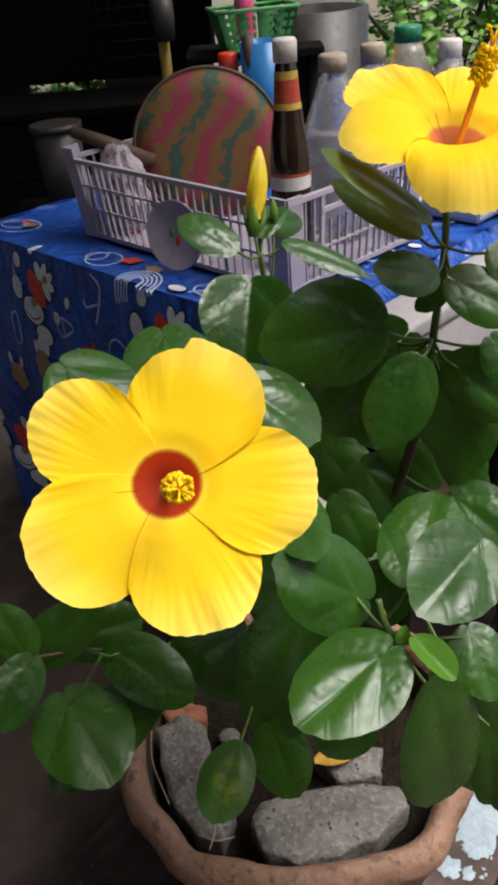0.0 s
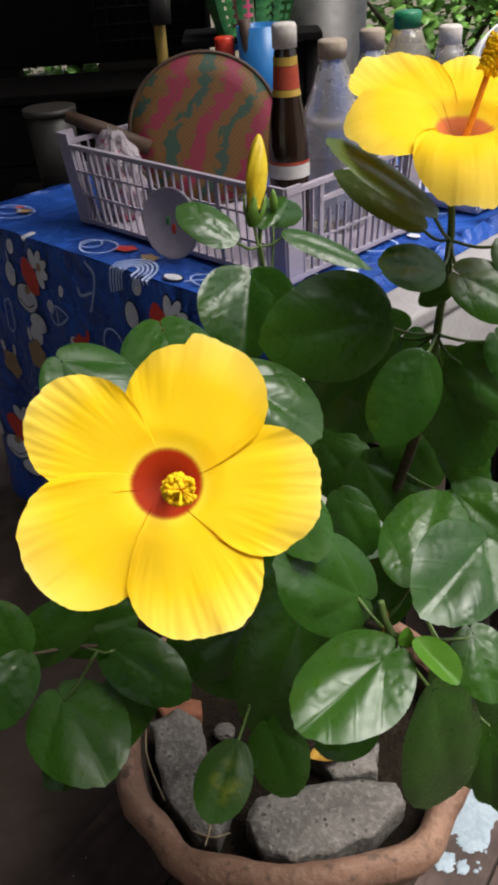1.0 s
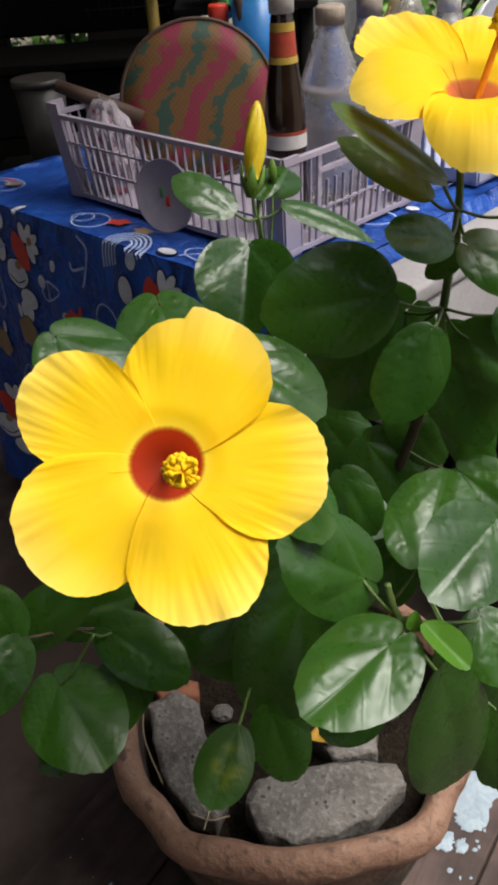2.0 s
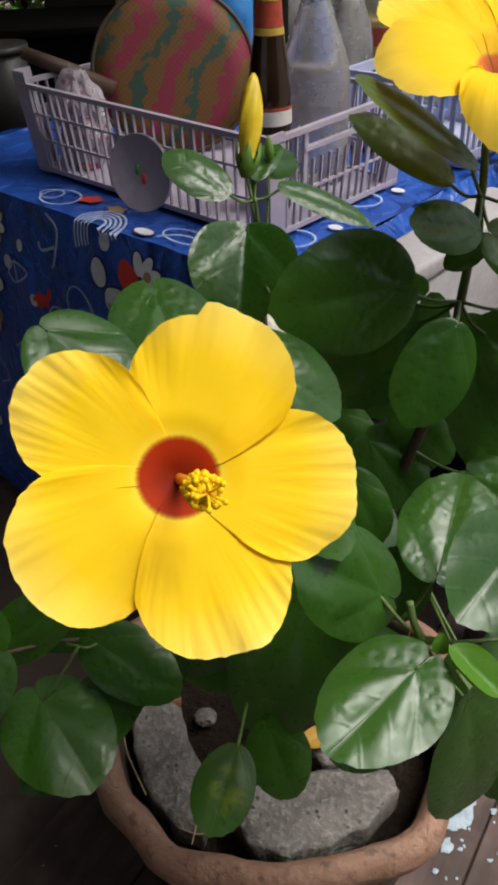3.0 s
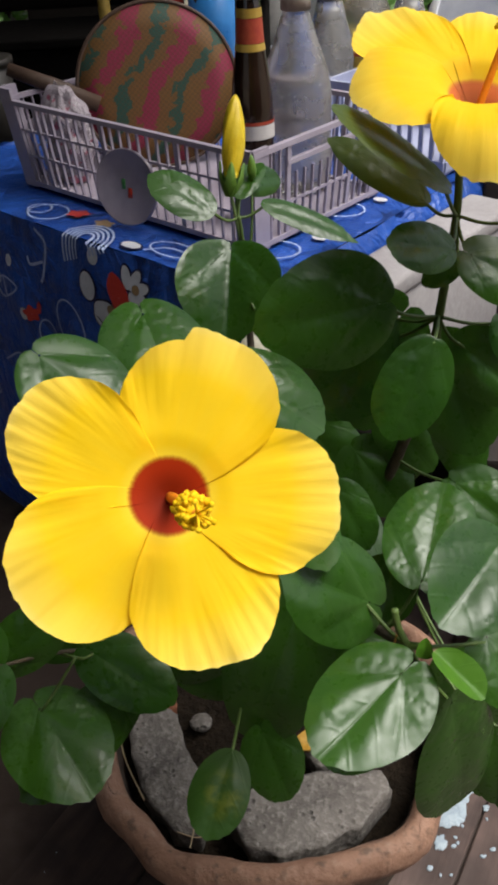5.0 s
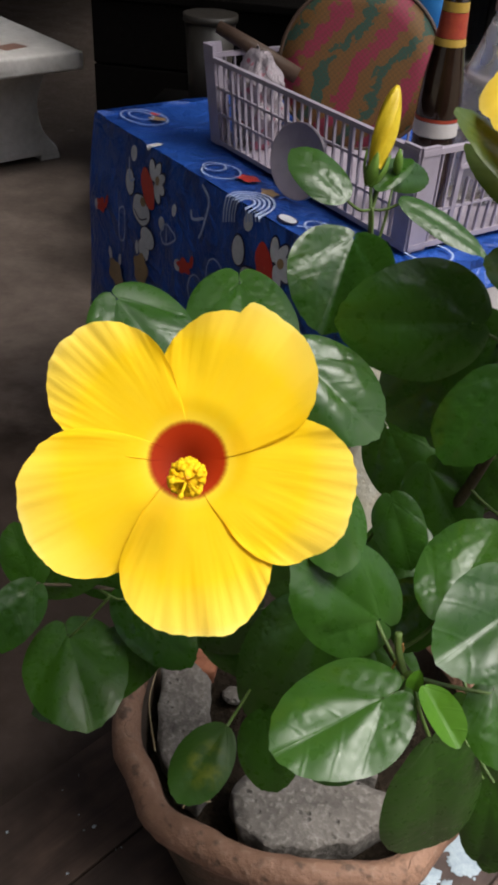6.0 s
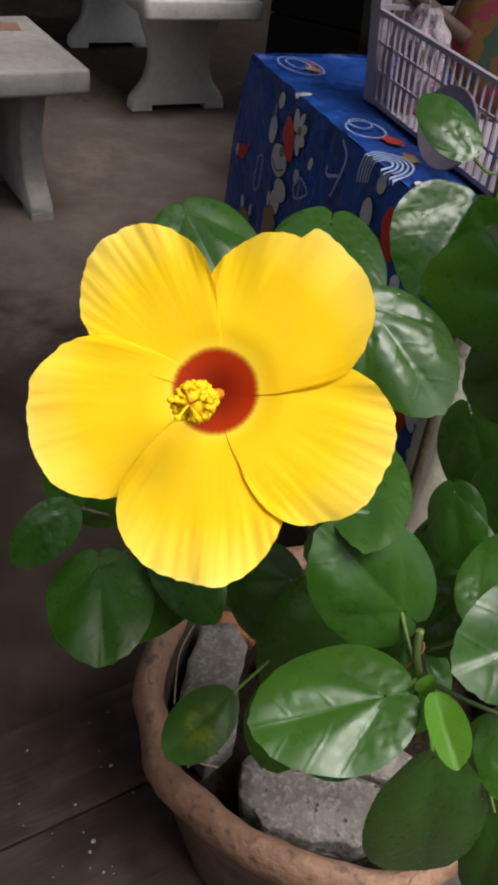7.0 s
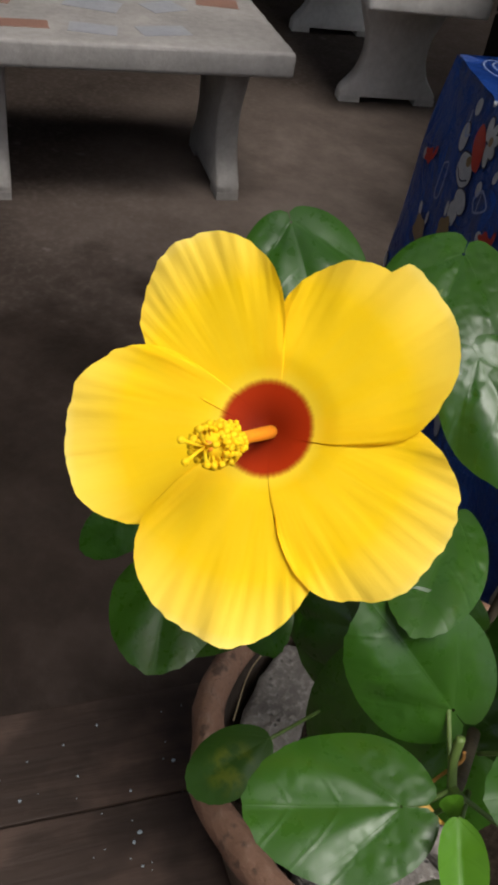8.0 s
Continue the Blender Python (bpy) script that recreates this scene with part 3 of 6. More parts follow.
ringline(0.30, 0.03, 0.035, 0.03, 0)
blot(0.358, 0.047, 0.034, 0.022, INK_RED, 25, 0.18)
blot(0.415, 0.042, 0.030, 0.018, INK_OCHRE, 0, 0.2)
ringline(0.55, 0.03, 0.07, 0.035, 0)
stroke([(0.52, 0.01), (0.54, 0.03), (0.57, 0.03), (0.59, 0.015)], 0.003)
for x, y in ((0.64, 0.25), (0.65, 0.10), (0.62, 0.42)):
    ringline(x, y, 0.06, 0.05, 20)
    blot(x + 0.02, y + 0.06, 0.02, 0.014, INK_WHITE)
stroke([(0.14, -0.28), (0.17, -0.25), (0.2, -0.29), (0.17, -0.31)], 0.003)
stroke([(0.24, -0.22), (0.28, -0.20), (0.27, -0.26)], 0.003)

# ---- plastic crate ----
CM = Matrix(((0.69, 0.724, 0, -0.065), (-0.724, 0.69, 0, 1.2425), (0, 0, 1, 0.5775), (0, 0, 0, 1)))
crate = thing("plastic_crate", "white slatted plastic crate full of kitchen things on the blue cloth", "crate", CM)
CX, CY, CH, FL = 0.2175, 0.25, 0.122, 0.010
part("base", box(-CX, CX, 0, CY, 0.0, 0.006, 0.002), CRATE, crate)


def bar(a, b, w, h):
    """A flat bar from a to b, h tall and w thick."""
    a, b = vec(*a), vec(*b)
    d = (b - a).normalized()
    s = d.cross(vec(0, 0, 1))
    s = s.normalized() * w / 2 if s.length > 1e-3 else vec(w / 2, 0, 0)
    bm = bmesh.new()
    v = [bm.verts.new(p + q) for p in (a, b) for q in (-s, s, s + vec(0, 0, h), -s + vec(0, 0, h))]
    for f in ((0, 1, 2, 3), (7, 6, 5, 4), (0, 4, 5, 1), (1, 5, 6, 2), (2, 6, 7, 3), (3, 7, 4, 0)):
        bm.faces.new([v[i] for i in f])
    bmesh.ops.recalc_face_normals(bm, faces=bm.faces)
    return bm


def crate_corner(i, z):
    k = FL * z / CH
    return ((-CX - k, -k), (CX + k, -k), (CX + k, CY + k), (-CX - k, CY + k))[i % 4] + (z,)


for i in range(4):
    for z, h in ((0.003, 0.008), (0.045, 0.004), (0.080, 0.004), (CH - 0.008, 0.008)):
        if i == 1 and z == 0.080:
            continue
        part("rail", bar(crate_corner(i, z), crate_corner(i + 1, z), 0.003 if h < 0.006 else 0.007, h * 0.75), CRATE, crate, smooth=False)
    a, b = vec(*crate_corner(i, 0.0)), vec(*crate_corner(i, CH + (0.012 if i in (0, 3) else 0.001)))
    bm = bmesh.new()
    for s in (1, -1):
        e = (vec(*crate_corner(i + s, 0)) - a).normalized() * 0.026
        n = e.cross(vec(0, 0, 1)).normalized() * 0.0025
        v = [bm.verts.new(p + q) for p in (a, b) for q in (-n, e - n, e + n, n)]
        for f in ((0, 1, 2, 3), (7, 6, 5, 4), (0, 4, 5, 1), (1, 5, 6, 2), (2, 6, 7, 3), (3, 7, 4, 0)):
            bm.faces.new([v[q] for q in f])
    bmesh.ops.recalc_face_normals(bm, faces=bm.faces)
    part("corner_post", bm, CRATE, crate, smooth=False)
for i in range(4):
    a0, b0, a1, b1 = (vec(*crate_corner(i, 0.004)), vec(*crate_corner(i + 1, 0.004)), vec(*crate_corner(i, CH - 0.006)), vec(*crate_corner(i + 1, CH - 0.006)))
    count = 27 if i % 2 == 0 else 17
    first = None
    for k in range(1, count):
        f = k / count
        p, q = a0.lerp(b0, f), a1.lerp(b1, f)
        wide = k % 8 == 4
        if i == 1 and 4 < k < 13:
            q = p.lerp(q, 0.68)
        bm = bmesh.new()
        e = (b0 - a0).normalized() * (0.0034 if wide else 0.0011)
        n = (b0 - a0).normalized().cross(vec(0, 0, 1)) * 0.0018
        v = [bm.verts.new(c + o) for c in (p, q) for o in (-e - n, e - n, e + n, -e + n)]
        for g in ((0, 1, 2, 3), (7, 6, 5, 4), (0, 4, 5, 1), (1, 5, 6, 2), (2, 6, 7, 3), (3, 7, 4, 0)):
            bm.faces.new([v[o] for o in g])
        bmesh.ops.recalc_face_normals(bm, faces=bm.faces)
        part("slat", bm, CRATE, crate, smooth=False)
part("handle_rail", bar(vec(*crate_corner(1, 0.092)) + vec(0.0, 0.06, 0), vec(*crate_corner(1, 0.092)) + vec(0.0, 0.20, 0), 0.006, 0.005), CRATE, crate, smooth=False)


def in_crate(e, f, z=0.007):
    return CM @ vec(e, f, z)


# ---- woven fan ----
def woven(name):
    k = Mat(name, (0.3, 0.18, 0.06), 0.7)
    s = k.node("ShaderNodeSeparateXYZ", Vector=k.coord())
    x, y = s.outputs[0], s.outputs[1]
    zig = k.math('ABSOLUTE', k.math('SUBTRACT', k.math('FRACT', k.math('MULTIPLY', y, 9.0)), 0.5))
    edge = k.math('MULTIPLY', k.math('SUBTRACT', k.noise(70, 3, 0.6), 0.5), 0.55)
    band = k.math('FRACT', k.math('ADD', k.math('ADD', k.math('MULTIPLY', x, 12.0), k.math('MULTIPLY', zig, 0.45)), k.math('ADD', edge, k.math('MULTIPLY', y, -7.0))))
    base = k.ramp(band, [(0.0, (0.23, 0.012, 0.045)), (0.30, (0.14, 0.062, 0.010)), (0.56, (0.012, 0.060, 0.042)), (0.74, (0.14, 0.062, 0.010))], 'CONSTANT')
    patch = k.ramp(k.noise(30, 3, 0.6), [(0.60, 0.0), (0.62, 1.0)])
    base = k.mix(patch, base, (0.14, 0.064, 0.009))
    chk = k.node("ShaderNodeTexChecker", Scale=260.0, Vector=k.coord())
    k.set("Base Color", k.mix(k.math('MULTIPLY', chk.outputs["Fac"], 0.35), base, (0.06, 0.034, 0.012)))
    k.bump(chk.outputs["Fac"], 0.4, 0.002)
    return k.m


WOVEN = woven("dyed_woven_bamboo")
CANE = stained("brown_cane", (0.04, 0.022, 0.014), (0.09, 0.052, 0.032), 0.6, 30, 150)
fan_c = vec(-0.016, 1.44, 0.690)
to_eye = (vec(0.03, 0.1, 0.98) - fan_c).normalized()
fx = vec(0, 0, 1).cross(to_eye).normalized()
FM = Matrix((fx, to_eye.cross(fx), to_eye)).transposed().to_4x4()
FM.translation = fan_c
fan = thing("woven_fan", "round woven bamboo fan dyed pink, green and ochre in the crate", "fan", FM)
bm = bmesh.new()
rows = [[(0.112 * r * math.cos(2 * math.pi * j / 48), 0.108 * r * math.sin(2 * math.pi * j / 48), 0.004 * (1 - r * r) + 0.0015) for j in range(48)] for r in (0.02, 0.35, 0.7, 1.0)]
rows += [[(p[0], p[1], -0.003) for p in row] for row in reversed(rows)]
v = grid(bm, rows, closed=True)
bm.faces.new(v[0]), bm.faces.new(v[-1])
bmesh.ops.recalc_face_normals(bm, faces=bm.faces)
part("woven_panel", bm, WOVEN, fan)
part("rim", tube([(0.113 * math.cos(a), 0.109 * math.sin(a), 0) for a in (2 * math.pi * j / 48 for j in range(49))], 0.003, 8), CANE, fan)
part("handle", tube([(-0.085, -0.018, -0.002), (-0.15, 0.012, -0.002), (-0.205, 0.036, -0.002)], (0.013, 0.011, 0.009), 10), CANE, fan, "flat brown cane handle")


# ---- bottles ----
def glass(name, color, rough=0.06, alpha=1.0):
    k = Mat(name, color, rough, 0, 0.5)
    k.set("Transmission Weight", alpha)
    k.set("IOR", 1.35)
    k.set("Roughness", k.ramp(k.noise(30, 4), [(0.35, rough), (0.7, rough + 0.25)]))
    return k.m


BROWN_GLASS = stained("dark_brown_bottle_glass", (0.012, 0.006, 0.004), (0.03, 0.014, 0.008), 0.12, 20, 60, 0.05, 0.001, 0.6)
CLOUDY = glass("cloudy_plastic", (0.68, 0.65, 0.60), 0.12, 0.80)
LABEL_RED = stained("red_paper_label", (0.30, 0.025, 0.02), (0.44, 0.08, 0.03), 0.5, 90, 220)
LABEL_YELLOW = stained("yellow_paper_label", (0.36, 0.22, 0.03), (0.50, 0.33, 0.06), 0.5, 40, 120)
LABEL_WHITE = stained("pale_paper_label", (0.50, 0.46, 0.44), (0.62, 0.58, 0.55), 0.6, 30, 120)
CAP_WHITE = stained("worn_white_cap", (0.42, 0.35, 0.30), (0.66, 0.62, 0.60), 0.6, 35, 120, 0.4, 0.002)
CAP_GREEN = stained("green_cap", (0.01, 0.13, 0.06), (0.015, 0.19, 0.09), 0.4, 40, 120)
CAP_TAN = stained("cork_brown_cap", (0.25, 0.19, 0.14), (0.42, 0.34, 0.27), 0.7, 60, 160, 0.5, 0.002)
OIL = stained("cooking_oil", (0.55, 0.38, 0.03), (0.66, 0.48, 0.05), 0.25, 10, 60)
RED_PLASTIC = stained("red_plastic", (0.50, 0.03, 0.015), (0.66, 0.05, 0.02), 0.35, 20, 80, 0.1, 0.001)
BLUE_PLASTIC = stained("blue_plastic", (0.02, 0.13, 0.36), (0.03, 0.20, 0.48), 0.35, 12, 80, 0.1, 0.001)
GREEN_PLASTIC = stained("green_plastic", (0.05, 0.22, 0.06), (0.09, 0.32, 0.10), 0.4, 12, 80, 0.1, 0.001)
PINK = stained("pink_plastic", (0.55, 0.06, 0.16), (0.70, 0.10, 0.22), 0.35, 20, 80, 0.1, 0.001)
STEEL = stained("scuffed_steel", (0.45, 0.45, 0.46), (0.66, 0.66, 0.68), 0.3, 12, 80, 0.1, 0.001, 0.5, 1.0)
LIDGREY = stained("clear_lilac_lid", (0.27, 0.23, 0.27), (0.36, 0.31, 0.36), 0.4, 20, 90)


def bottle(name, label, place, h, r, neck, body, cap, cap_h=0.028, labels=(), shoulder=0.55, fill=None, tilt=(0, 0)):
    t = thing(name, label, "bottle", Matrix.Translation(place) @ pose(0, 0, 0, tilt[0], tilt[1], 0), "bottles on the table")
    s = h * shoulder
    prof = [(0.0005, 0.0), (r * 0.88, 0.0), (r, 0.006), (r, s * 0.4), (r * 0.985, s * 0.42), (r * 0.985, s * 0.55), (r, s * 0.57), (r, s), (r * 0.9, s + (h - s) * 0.2), (r * 0.62, s + (h - s) * 0.5), (neck * 1.15, s + (h - s) * 0.78), (neck, h - cap_h), (neck, h - cap_h * 0.5)]
    part("body", lathe(prof, 36), body, t)
    if fill:
        part("contents", lathe([(0.0005, 0.004), (r * 0.92, 0.004), (r * 0.92, s * fill[1]), (0.0005, s * fill[1])], 28), fill[0], t)
    part("cap", lathe([(0.0005, h - cap_h), (neck * 1.28, h - cap_h), (neck * 1.3, h - 0.003), (neck * 1.1, h), (0.0005, h)], 28), cap, t)
    for z0, z1, mat in labels:
        def rad(z):
            for (ra, za), (rb, zb) in zip(prof, prof[1:]):
                if za <= z <= zb and zb > za:
                    return ra + (rb - ra) * (z - za) / (zb - za) + 0.0008
            return r + 0.0008
        bm = bmesh.new()
        grid(bm, [[(rad(z) * math.cos(a), rad(z) * math.sin(a), z) for a in (2 * math.pi * j / 36 for j in range(36))] for z in (z0 + (z1 - z0) * i / 6 for i in range(7))], closed=True)
        part("label", bm, mat, t)
    return t


bottle("sauce_bottle", "dark brown sauce bottle with red label and white cap in crate", in_crate(0.160, 0.070), 0.276, 0.0245, 0.0112, BROWN_GLASS, CAP_WHITE, 0.026,
       ((0.206, 0.231, LABEL_RED), (0.198, 0.2055, LABEL_YELLOW), (0.2315, 0.241, LABEL_YELLOW), (0.104, 0.120, LABEL_WHITE), (0.1205, 0.124, LABEL_RED)), 0.5)
bottle("plastic_bottle", "cloudy empty plastic bottle with a brown stopper in the crate", in_crate(0.125, 0.195), 0.240, 0.045, 0.0145, CLOUDY, CAP_TAN, 0.022, (), 0.52)
bottle("plastic_bottle", "cloudy bottle with a tan cap behind the crate", (0.262, 1.63, 0.577), 0.212, 0.040, 0.016, CLOUDY, CAP_TAN, 0.03, (), 0.5)
bottle("oil_bottle", "clear bottle of yellow oil with a green cap behind the crate", (0.330, 1.69, 0.577), 0.228, 0.046, 0.018, CLOUDY, CAP_GREEN, 0.026, ((0.03, 0.09, LABEL_YELLOW), (0.092, 0.12, LABEL_RED)), 0.62, (OIL, 0.9))
bottle("plastic_bottle", "clear plastic bottle with a white cap behind the crate", (0.397, 1.66, 0.577), 0.205, 0.041, 0.015, CLOUDY, CAP_WHITE, 0.034, (), 0.52)
bottle("red_cap_bottle", "dark bottle with a bright red cap behind the fan", (0.018, 1.80, 0.577), 0.195, 0.026, 0.014, BROWN_GLASS, RED_PLASTIC, 0.05, (), 0.6)

# ---- loose things on the table ----
cup = thing("plastic_mug", "blue plastic mug behind the fan", "mug", Matrix.Translation((0.083, 1.80, 0.577)))
part("body", lathe([(0.0005, 0.0), (0.036, 0.0), (0.042, 0.21), (0.039, 0.21), (0.034, 0.004), (0.0005, 0.004)], 32), BLUE_PLASTIC, cup)
part("handle", tube(smooth_path([(-0.036, 0, 0.18), (-0.062, 0, 0.16), (-0.062, 0, 0.10), (-0.038, 0, 0.07)]), 0.005), BLUE_PLASTIC, cup)
ladle = thing("wooden_stick", "weathered brown wooden stick leaning in the blue mug", "stick")
part("shaft", tube([(0.08, 1.80, 0.60), (0.066, 1.785, 0.70), (0.055, 1.77, 0.80)], (0.009, 0.009, 0.011), 10), CANE, ladle)

bowl = thing("white_bowl", "large white plastic bowl tipped on its side behind bottles", "bowl", pose(0.50, 1.78, 0.665, 72, 0, 25))
part("shell", lathe([(0.0005, 0.0), (0.045, 0.0), (0.078, 0.035), (0.09, 0.075), (0.086, 0.075), (0.074, 0.037), (0.042, 0.005), (0.0005, 0.005)], 36), WHITE, bowl)
tray = thing("steel_tray", "shiny steel tray behind the bottles", "tray", pose(0.22, 1.93, 0.60))
part("dish", lathe([(0.0005, 0.0), (0.10, 0.0), (0.12, 0.018), (0.124, 0.018), (0.104, -0.003), (0.0005, -0.003)], 40), STEEL, tray)

lid = thing("round_lid", "cloudy lilac plastic lid leaning against the crate", "lid", Matrix.Translation(in_crate(0.026, -0.0175, 0.0475)) @ pose(0, 0, 0, 82, 0, -36))
part("disc", lathe([(0.0005, 0.0), (0.045, 0.0), (0.047, 0.002), (0.047, 0.0065), (0.0455, 0.0065), (0.044, 0.004), (0.0005, 0.004)], 40), LIDGREY, lid)
for q, (x, y, w, h, mat) in enumerate(((-0.004, 0.004, 0.005, 0.012, GREEN_PLASTIC), (0.006, -0.006, 0.006, 0.012, RED_PLASTIC))):
    part("sticker", box(x - w / 2, x + w / 2, y - h / 2, y + h / 2, 0.0045, 0.0055), mat, lid)


def bag_material():
    k = Mat("printed_thin_plastic", (0.62, 0.58, 0.58), 0.25, 0, 0.5)
    pr = k.ramp(k.noise(60, 3), [(0.58, 0.0), (0.64, 0.8)])
    k.set("Base Color", k.mix(pr, (0.44, 0.38, 0.41), (0.46, 0.07, 0.13)))
    k.bump(k.noise(45, 5, 0.6, dist=1.5), 1.0, 0.012)
    return k.m


BAG = bag_material()
bm = bmesh.new()
rows = []
for i in range(25):
    f = i / 24
    z = 0.125 * f
    rad = 0.040 * (0.75 + 0.35 * math.sin(f * 2.6)) * (1 if f < 0.72 else 1 - (f - 0.72) * 1.9)
    row = []
    for j in range(40):
        a = 2 * math.pi * j / 40
        n1 = noise.noise(vec(math.cos(a) * 1.5, math.sin(a) * 1.5, f * 4))
        n2 = abs(noise.noise(vec(math.cos(a) * 4, math.sin(a) * 4, f * 7)))
        q = rad * (1 + 0.35 * n1 + 0.35 * n2 + 0.10 * noise.noise(vec(a * 8, f * 18, 3)))
        row.append((q * math.cos(a) + 0.012 * noise.noise(vec(f * 4, 2, 0)), 0.55 * q * math.sin(a), z + 0.012 * noise.noise(vec(math.cos(a) * 3, math.sin(a) * 3, f * 3 + 9)) * f))
    rows.append(row)
v = grid(bm, rows, closed=True)
bm.faces.new(v[0]), bm.faces.new(v[-1])
bmesh.ops.recalc_face_normals(bm, faces=bm.faces)
bag = part("plastic_bag", bm, BAG)
bag.matrix_world = CM @ pose(-0.158, 0.036, 0.008)
tagged(bag, "crumpled clear plastic bag printed pink in the crate", "bag")
bm = bmesh.new()
bmesh.ops.create_icosphere(bm, subdivisions=3, radius=1)
for v in bm.verts:
    p = v.co.copy()
    v.co = vec(p.x * 0.035 * (1 + 0.3 * noise.noise(p * 3)), p.y * 0.03, 0.075 + p.z * 0.075)
bag2 = part("plastic_bag", bm, BAG)
bag2.matrix_world = CM @ pose(-0.17, 0.20, 0.007)
tagged(bag2, "crumpled clear plastic bag behind the fan handle", "bag")

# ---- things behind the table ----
# added near-black body fills the dark area behind the table
chest = thing("wooden_chest", "near-black wooden chest standing behind the table", "chest", Matrix.Translation((-0.72, 2.29, -0.004)))
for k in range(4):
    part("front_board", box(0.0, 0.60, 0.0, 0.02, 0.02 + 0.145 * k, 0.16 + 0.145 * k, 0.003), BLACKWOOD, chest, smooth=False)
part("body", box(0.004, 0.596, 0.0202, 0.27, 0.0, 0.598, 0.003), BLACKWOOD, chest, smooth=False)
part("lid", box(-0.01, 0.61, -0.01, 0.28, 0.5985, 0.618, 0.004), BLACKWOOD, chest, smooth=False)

cupboard = thing("wire_cupboard", "near-black kitchen cupboard on legs with wire mesh doors", "cupboard", Matrix.Translation((-0.43, 2.62, 0)))
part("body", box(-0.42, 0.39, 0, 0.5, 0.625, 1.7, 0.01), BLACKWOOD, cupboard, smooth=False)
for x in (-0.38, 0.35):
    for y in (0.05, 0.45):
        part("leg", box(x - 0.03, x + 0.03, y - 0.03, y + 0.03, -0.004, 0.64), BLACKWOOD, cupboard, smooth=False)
for k in range(9):
    part("wire", tube([(0.10 + 0.03 * k, -0.008, 0.66), (0.10 + 0.03 * k, -0.008, 1.2)], 0.0016, 6), MESH_WIRE, cupboard)
for k in range(12):
    part("wire", tube([(0.09, -0.010, 0.68 + 0.04 * k), (0.35, -0.010, 0.68 + 0.04 * k)], 0.0016, 6), MESH_WIRE, cupboard)
BEIGE = stained("beige_plastic", (0.032, 0.028, 0.023), (0.062, 0.054, 0.047), 0.5, 8, 60)
stool = thing("stool", "dark wooden stool behind the table", "stool", Matrix.Translation((-0.40, 2.10, -0.004)))
part("seat", box(-0.12, 0.12, -0.12, 0.12, 0.40, 0.43, 0.004), BLACKWOOD, stool)
for x in (-0.1, 0.1):
    for y in (-0.1, 0.1):
        part("leg", box(x - 0.014, x + 0.014, y - 0.014, y + 0.014, 0, 0.40), BLACKWOOD, stool)
pail = thing("plastic_pail", "dull beige plastic pail on the dark stool", "pail", Matrix.Translation((-0.378, 2.07, 0.427)))
part("body", lathe([(0.0005, 0.0), (0.042, 0.0), (0.054, 0.19), (0.051, 0.19), (0.040, 0.005), (0.0005, 0.005)], 32), BEIGE, pail)
part("rim", lathe([(0.052, 0.183), (0.058, 0.184), (0.058, 0.197), (0.052, 0.197)], 32), BEIGE, pail)

stand = thing("shelf_stand", "dark wooden shelf stand at the back of the table", "shelf", Matrix.Translation((0.07, 2.04, 0)))
part("board", box(-0.14, 0.14, -0.09, 0.09, 0.735, 0.75, 0.003), BLACKWOOD, stand)
for x in (-0.12, 0.12):
    part("upright", box(x - 0.012, x + 0.012, -0.07, 0.07, -0.004, 0.735), BLACKWOOD, stand)
gb = thing("green_basket", "pierced green plastic basket with small things on the shelf stand", "basket", pose(0.07, 2.0, 0.751, 0, 0, 12))
bm = bmesh.new()
W0, W1, D0, D1, HB = 0.062, 0.082, 0.045, 0.058, 0.075
for s in (-1, 1):
    for k in range(12):
        f0, f1 = -1 + 2 * k / 12, -1 + 2 * (k + 0.62) / 12
        for z0, z1 in ((0.004, 0.018), (0.024, 0.034), (0.040, 0.050), (0.056, 0.064)):
            a, b = z0 / HB, z1 / HB
            w = [W0 + (W1 - W0) * a, W0 + (W1 - W0) * b]
            d = [D0 + (D1 - D0) * a, D0 + (D1 - D0) * b]
            bm.faces.new([bm.verts.new(p) for p in ((w[0] * f0, s * d[0], z0), (w[0] * f1, s * d[0], z0), (w[1] * f1, s * d[1], z1), (w[1] * f0, s * d[1], z1))])
        bm.faces.new([bm.verts.new(p) for p in ((W0 * f0, s * D0, 0.0), (W0 * (f0 + 2 / 12), s * D0, 0.0), (W1 * (f0 + 2 / 12), s * D1, HB), (W1 * f0, s * D1, HB))]) if k % 3 == 0 else None
    bm.faces.new([bm.verts.new(p) for p in ((s * W0, -D0, 0), (s * W0, D0, 0), (s * W1, D1, HB), (s * W1, -D1, HB))])
part("pierced_wall", bm, GREEN_PLASTIC, gb, smooth=False)
part("base", box(-W0, W0, -D0, D0, 0, 0.003), GREEN_PLASTIC, gb, smooth=False)
ring = [(-W1, -D1, HB), (W1, -D1, HB), (W1, D1, HB), (-W1, D1, HB), (-W1, -D1, HB)]
part("rim", tube([vec(*a).lerp(vec(*b), k / 4) for a, b in zip(ring, ring[1:]) for k in range(4)] + [vec(*ring[-1])], 0.004, 8), GREEN_PLASTIC, gb)
bottle("pink_bottle", "small pink plastic bottle in the green basket", (0.055, 2.0, 0.756), 0.13, 0.02, 0.008, PINK, PINK, 0.02, (), 0.6)
hang = thing("hanging_cup", "dull clear plastic cup hung on the yellow pole", "cup", Matrix.Translation((-0.122, 2.161, 0.76)))
part("body", lathe([(0.0005, 0.0), (0.022, 0.0), (0.025, 0.05), (0.024, 0.085), (0.022, 0.085), (0.020, 0.004), (0.0005, 0.004)], 24), BEIGE, hang)
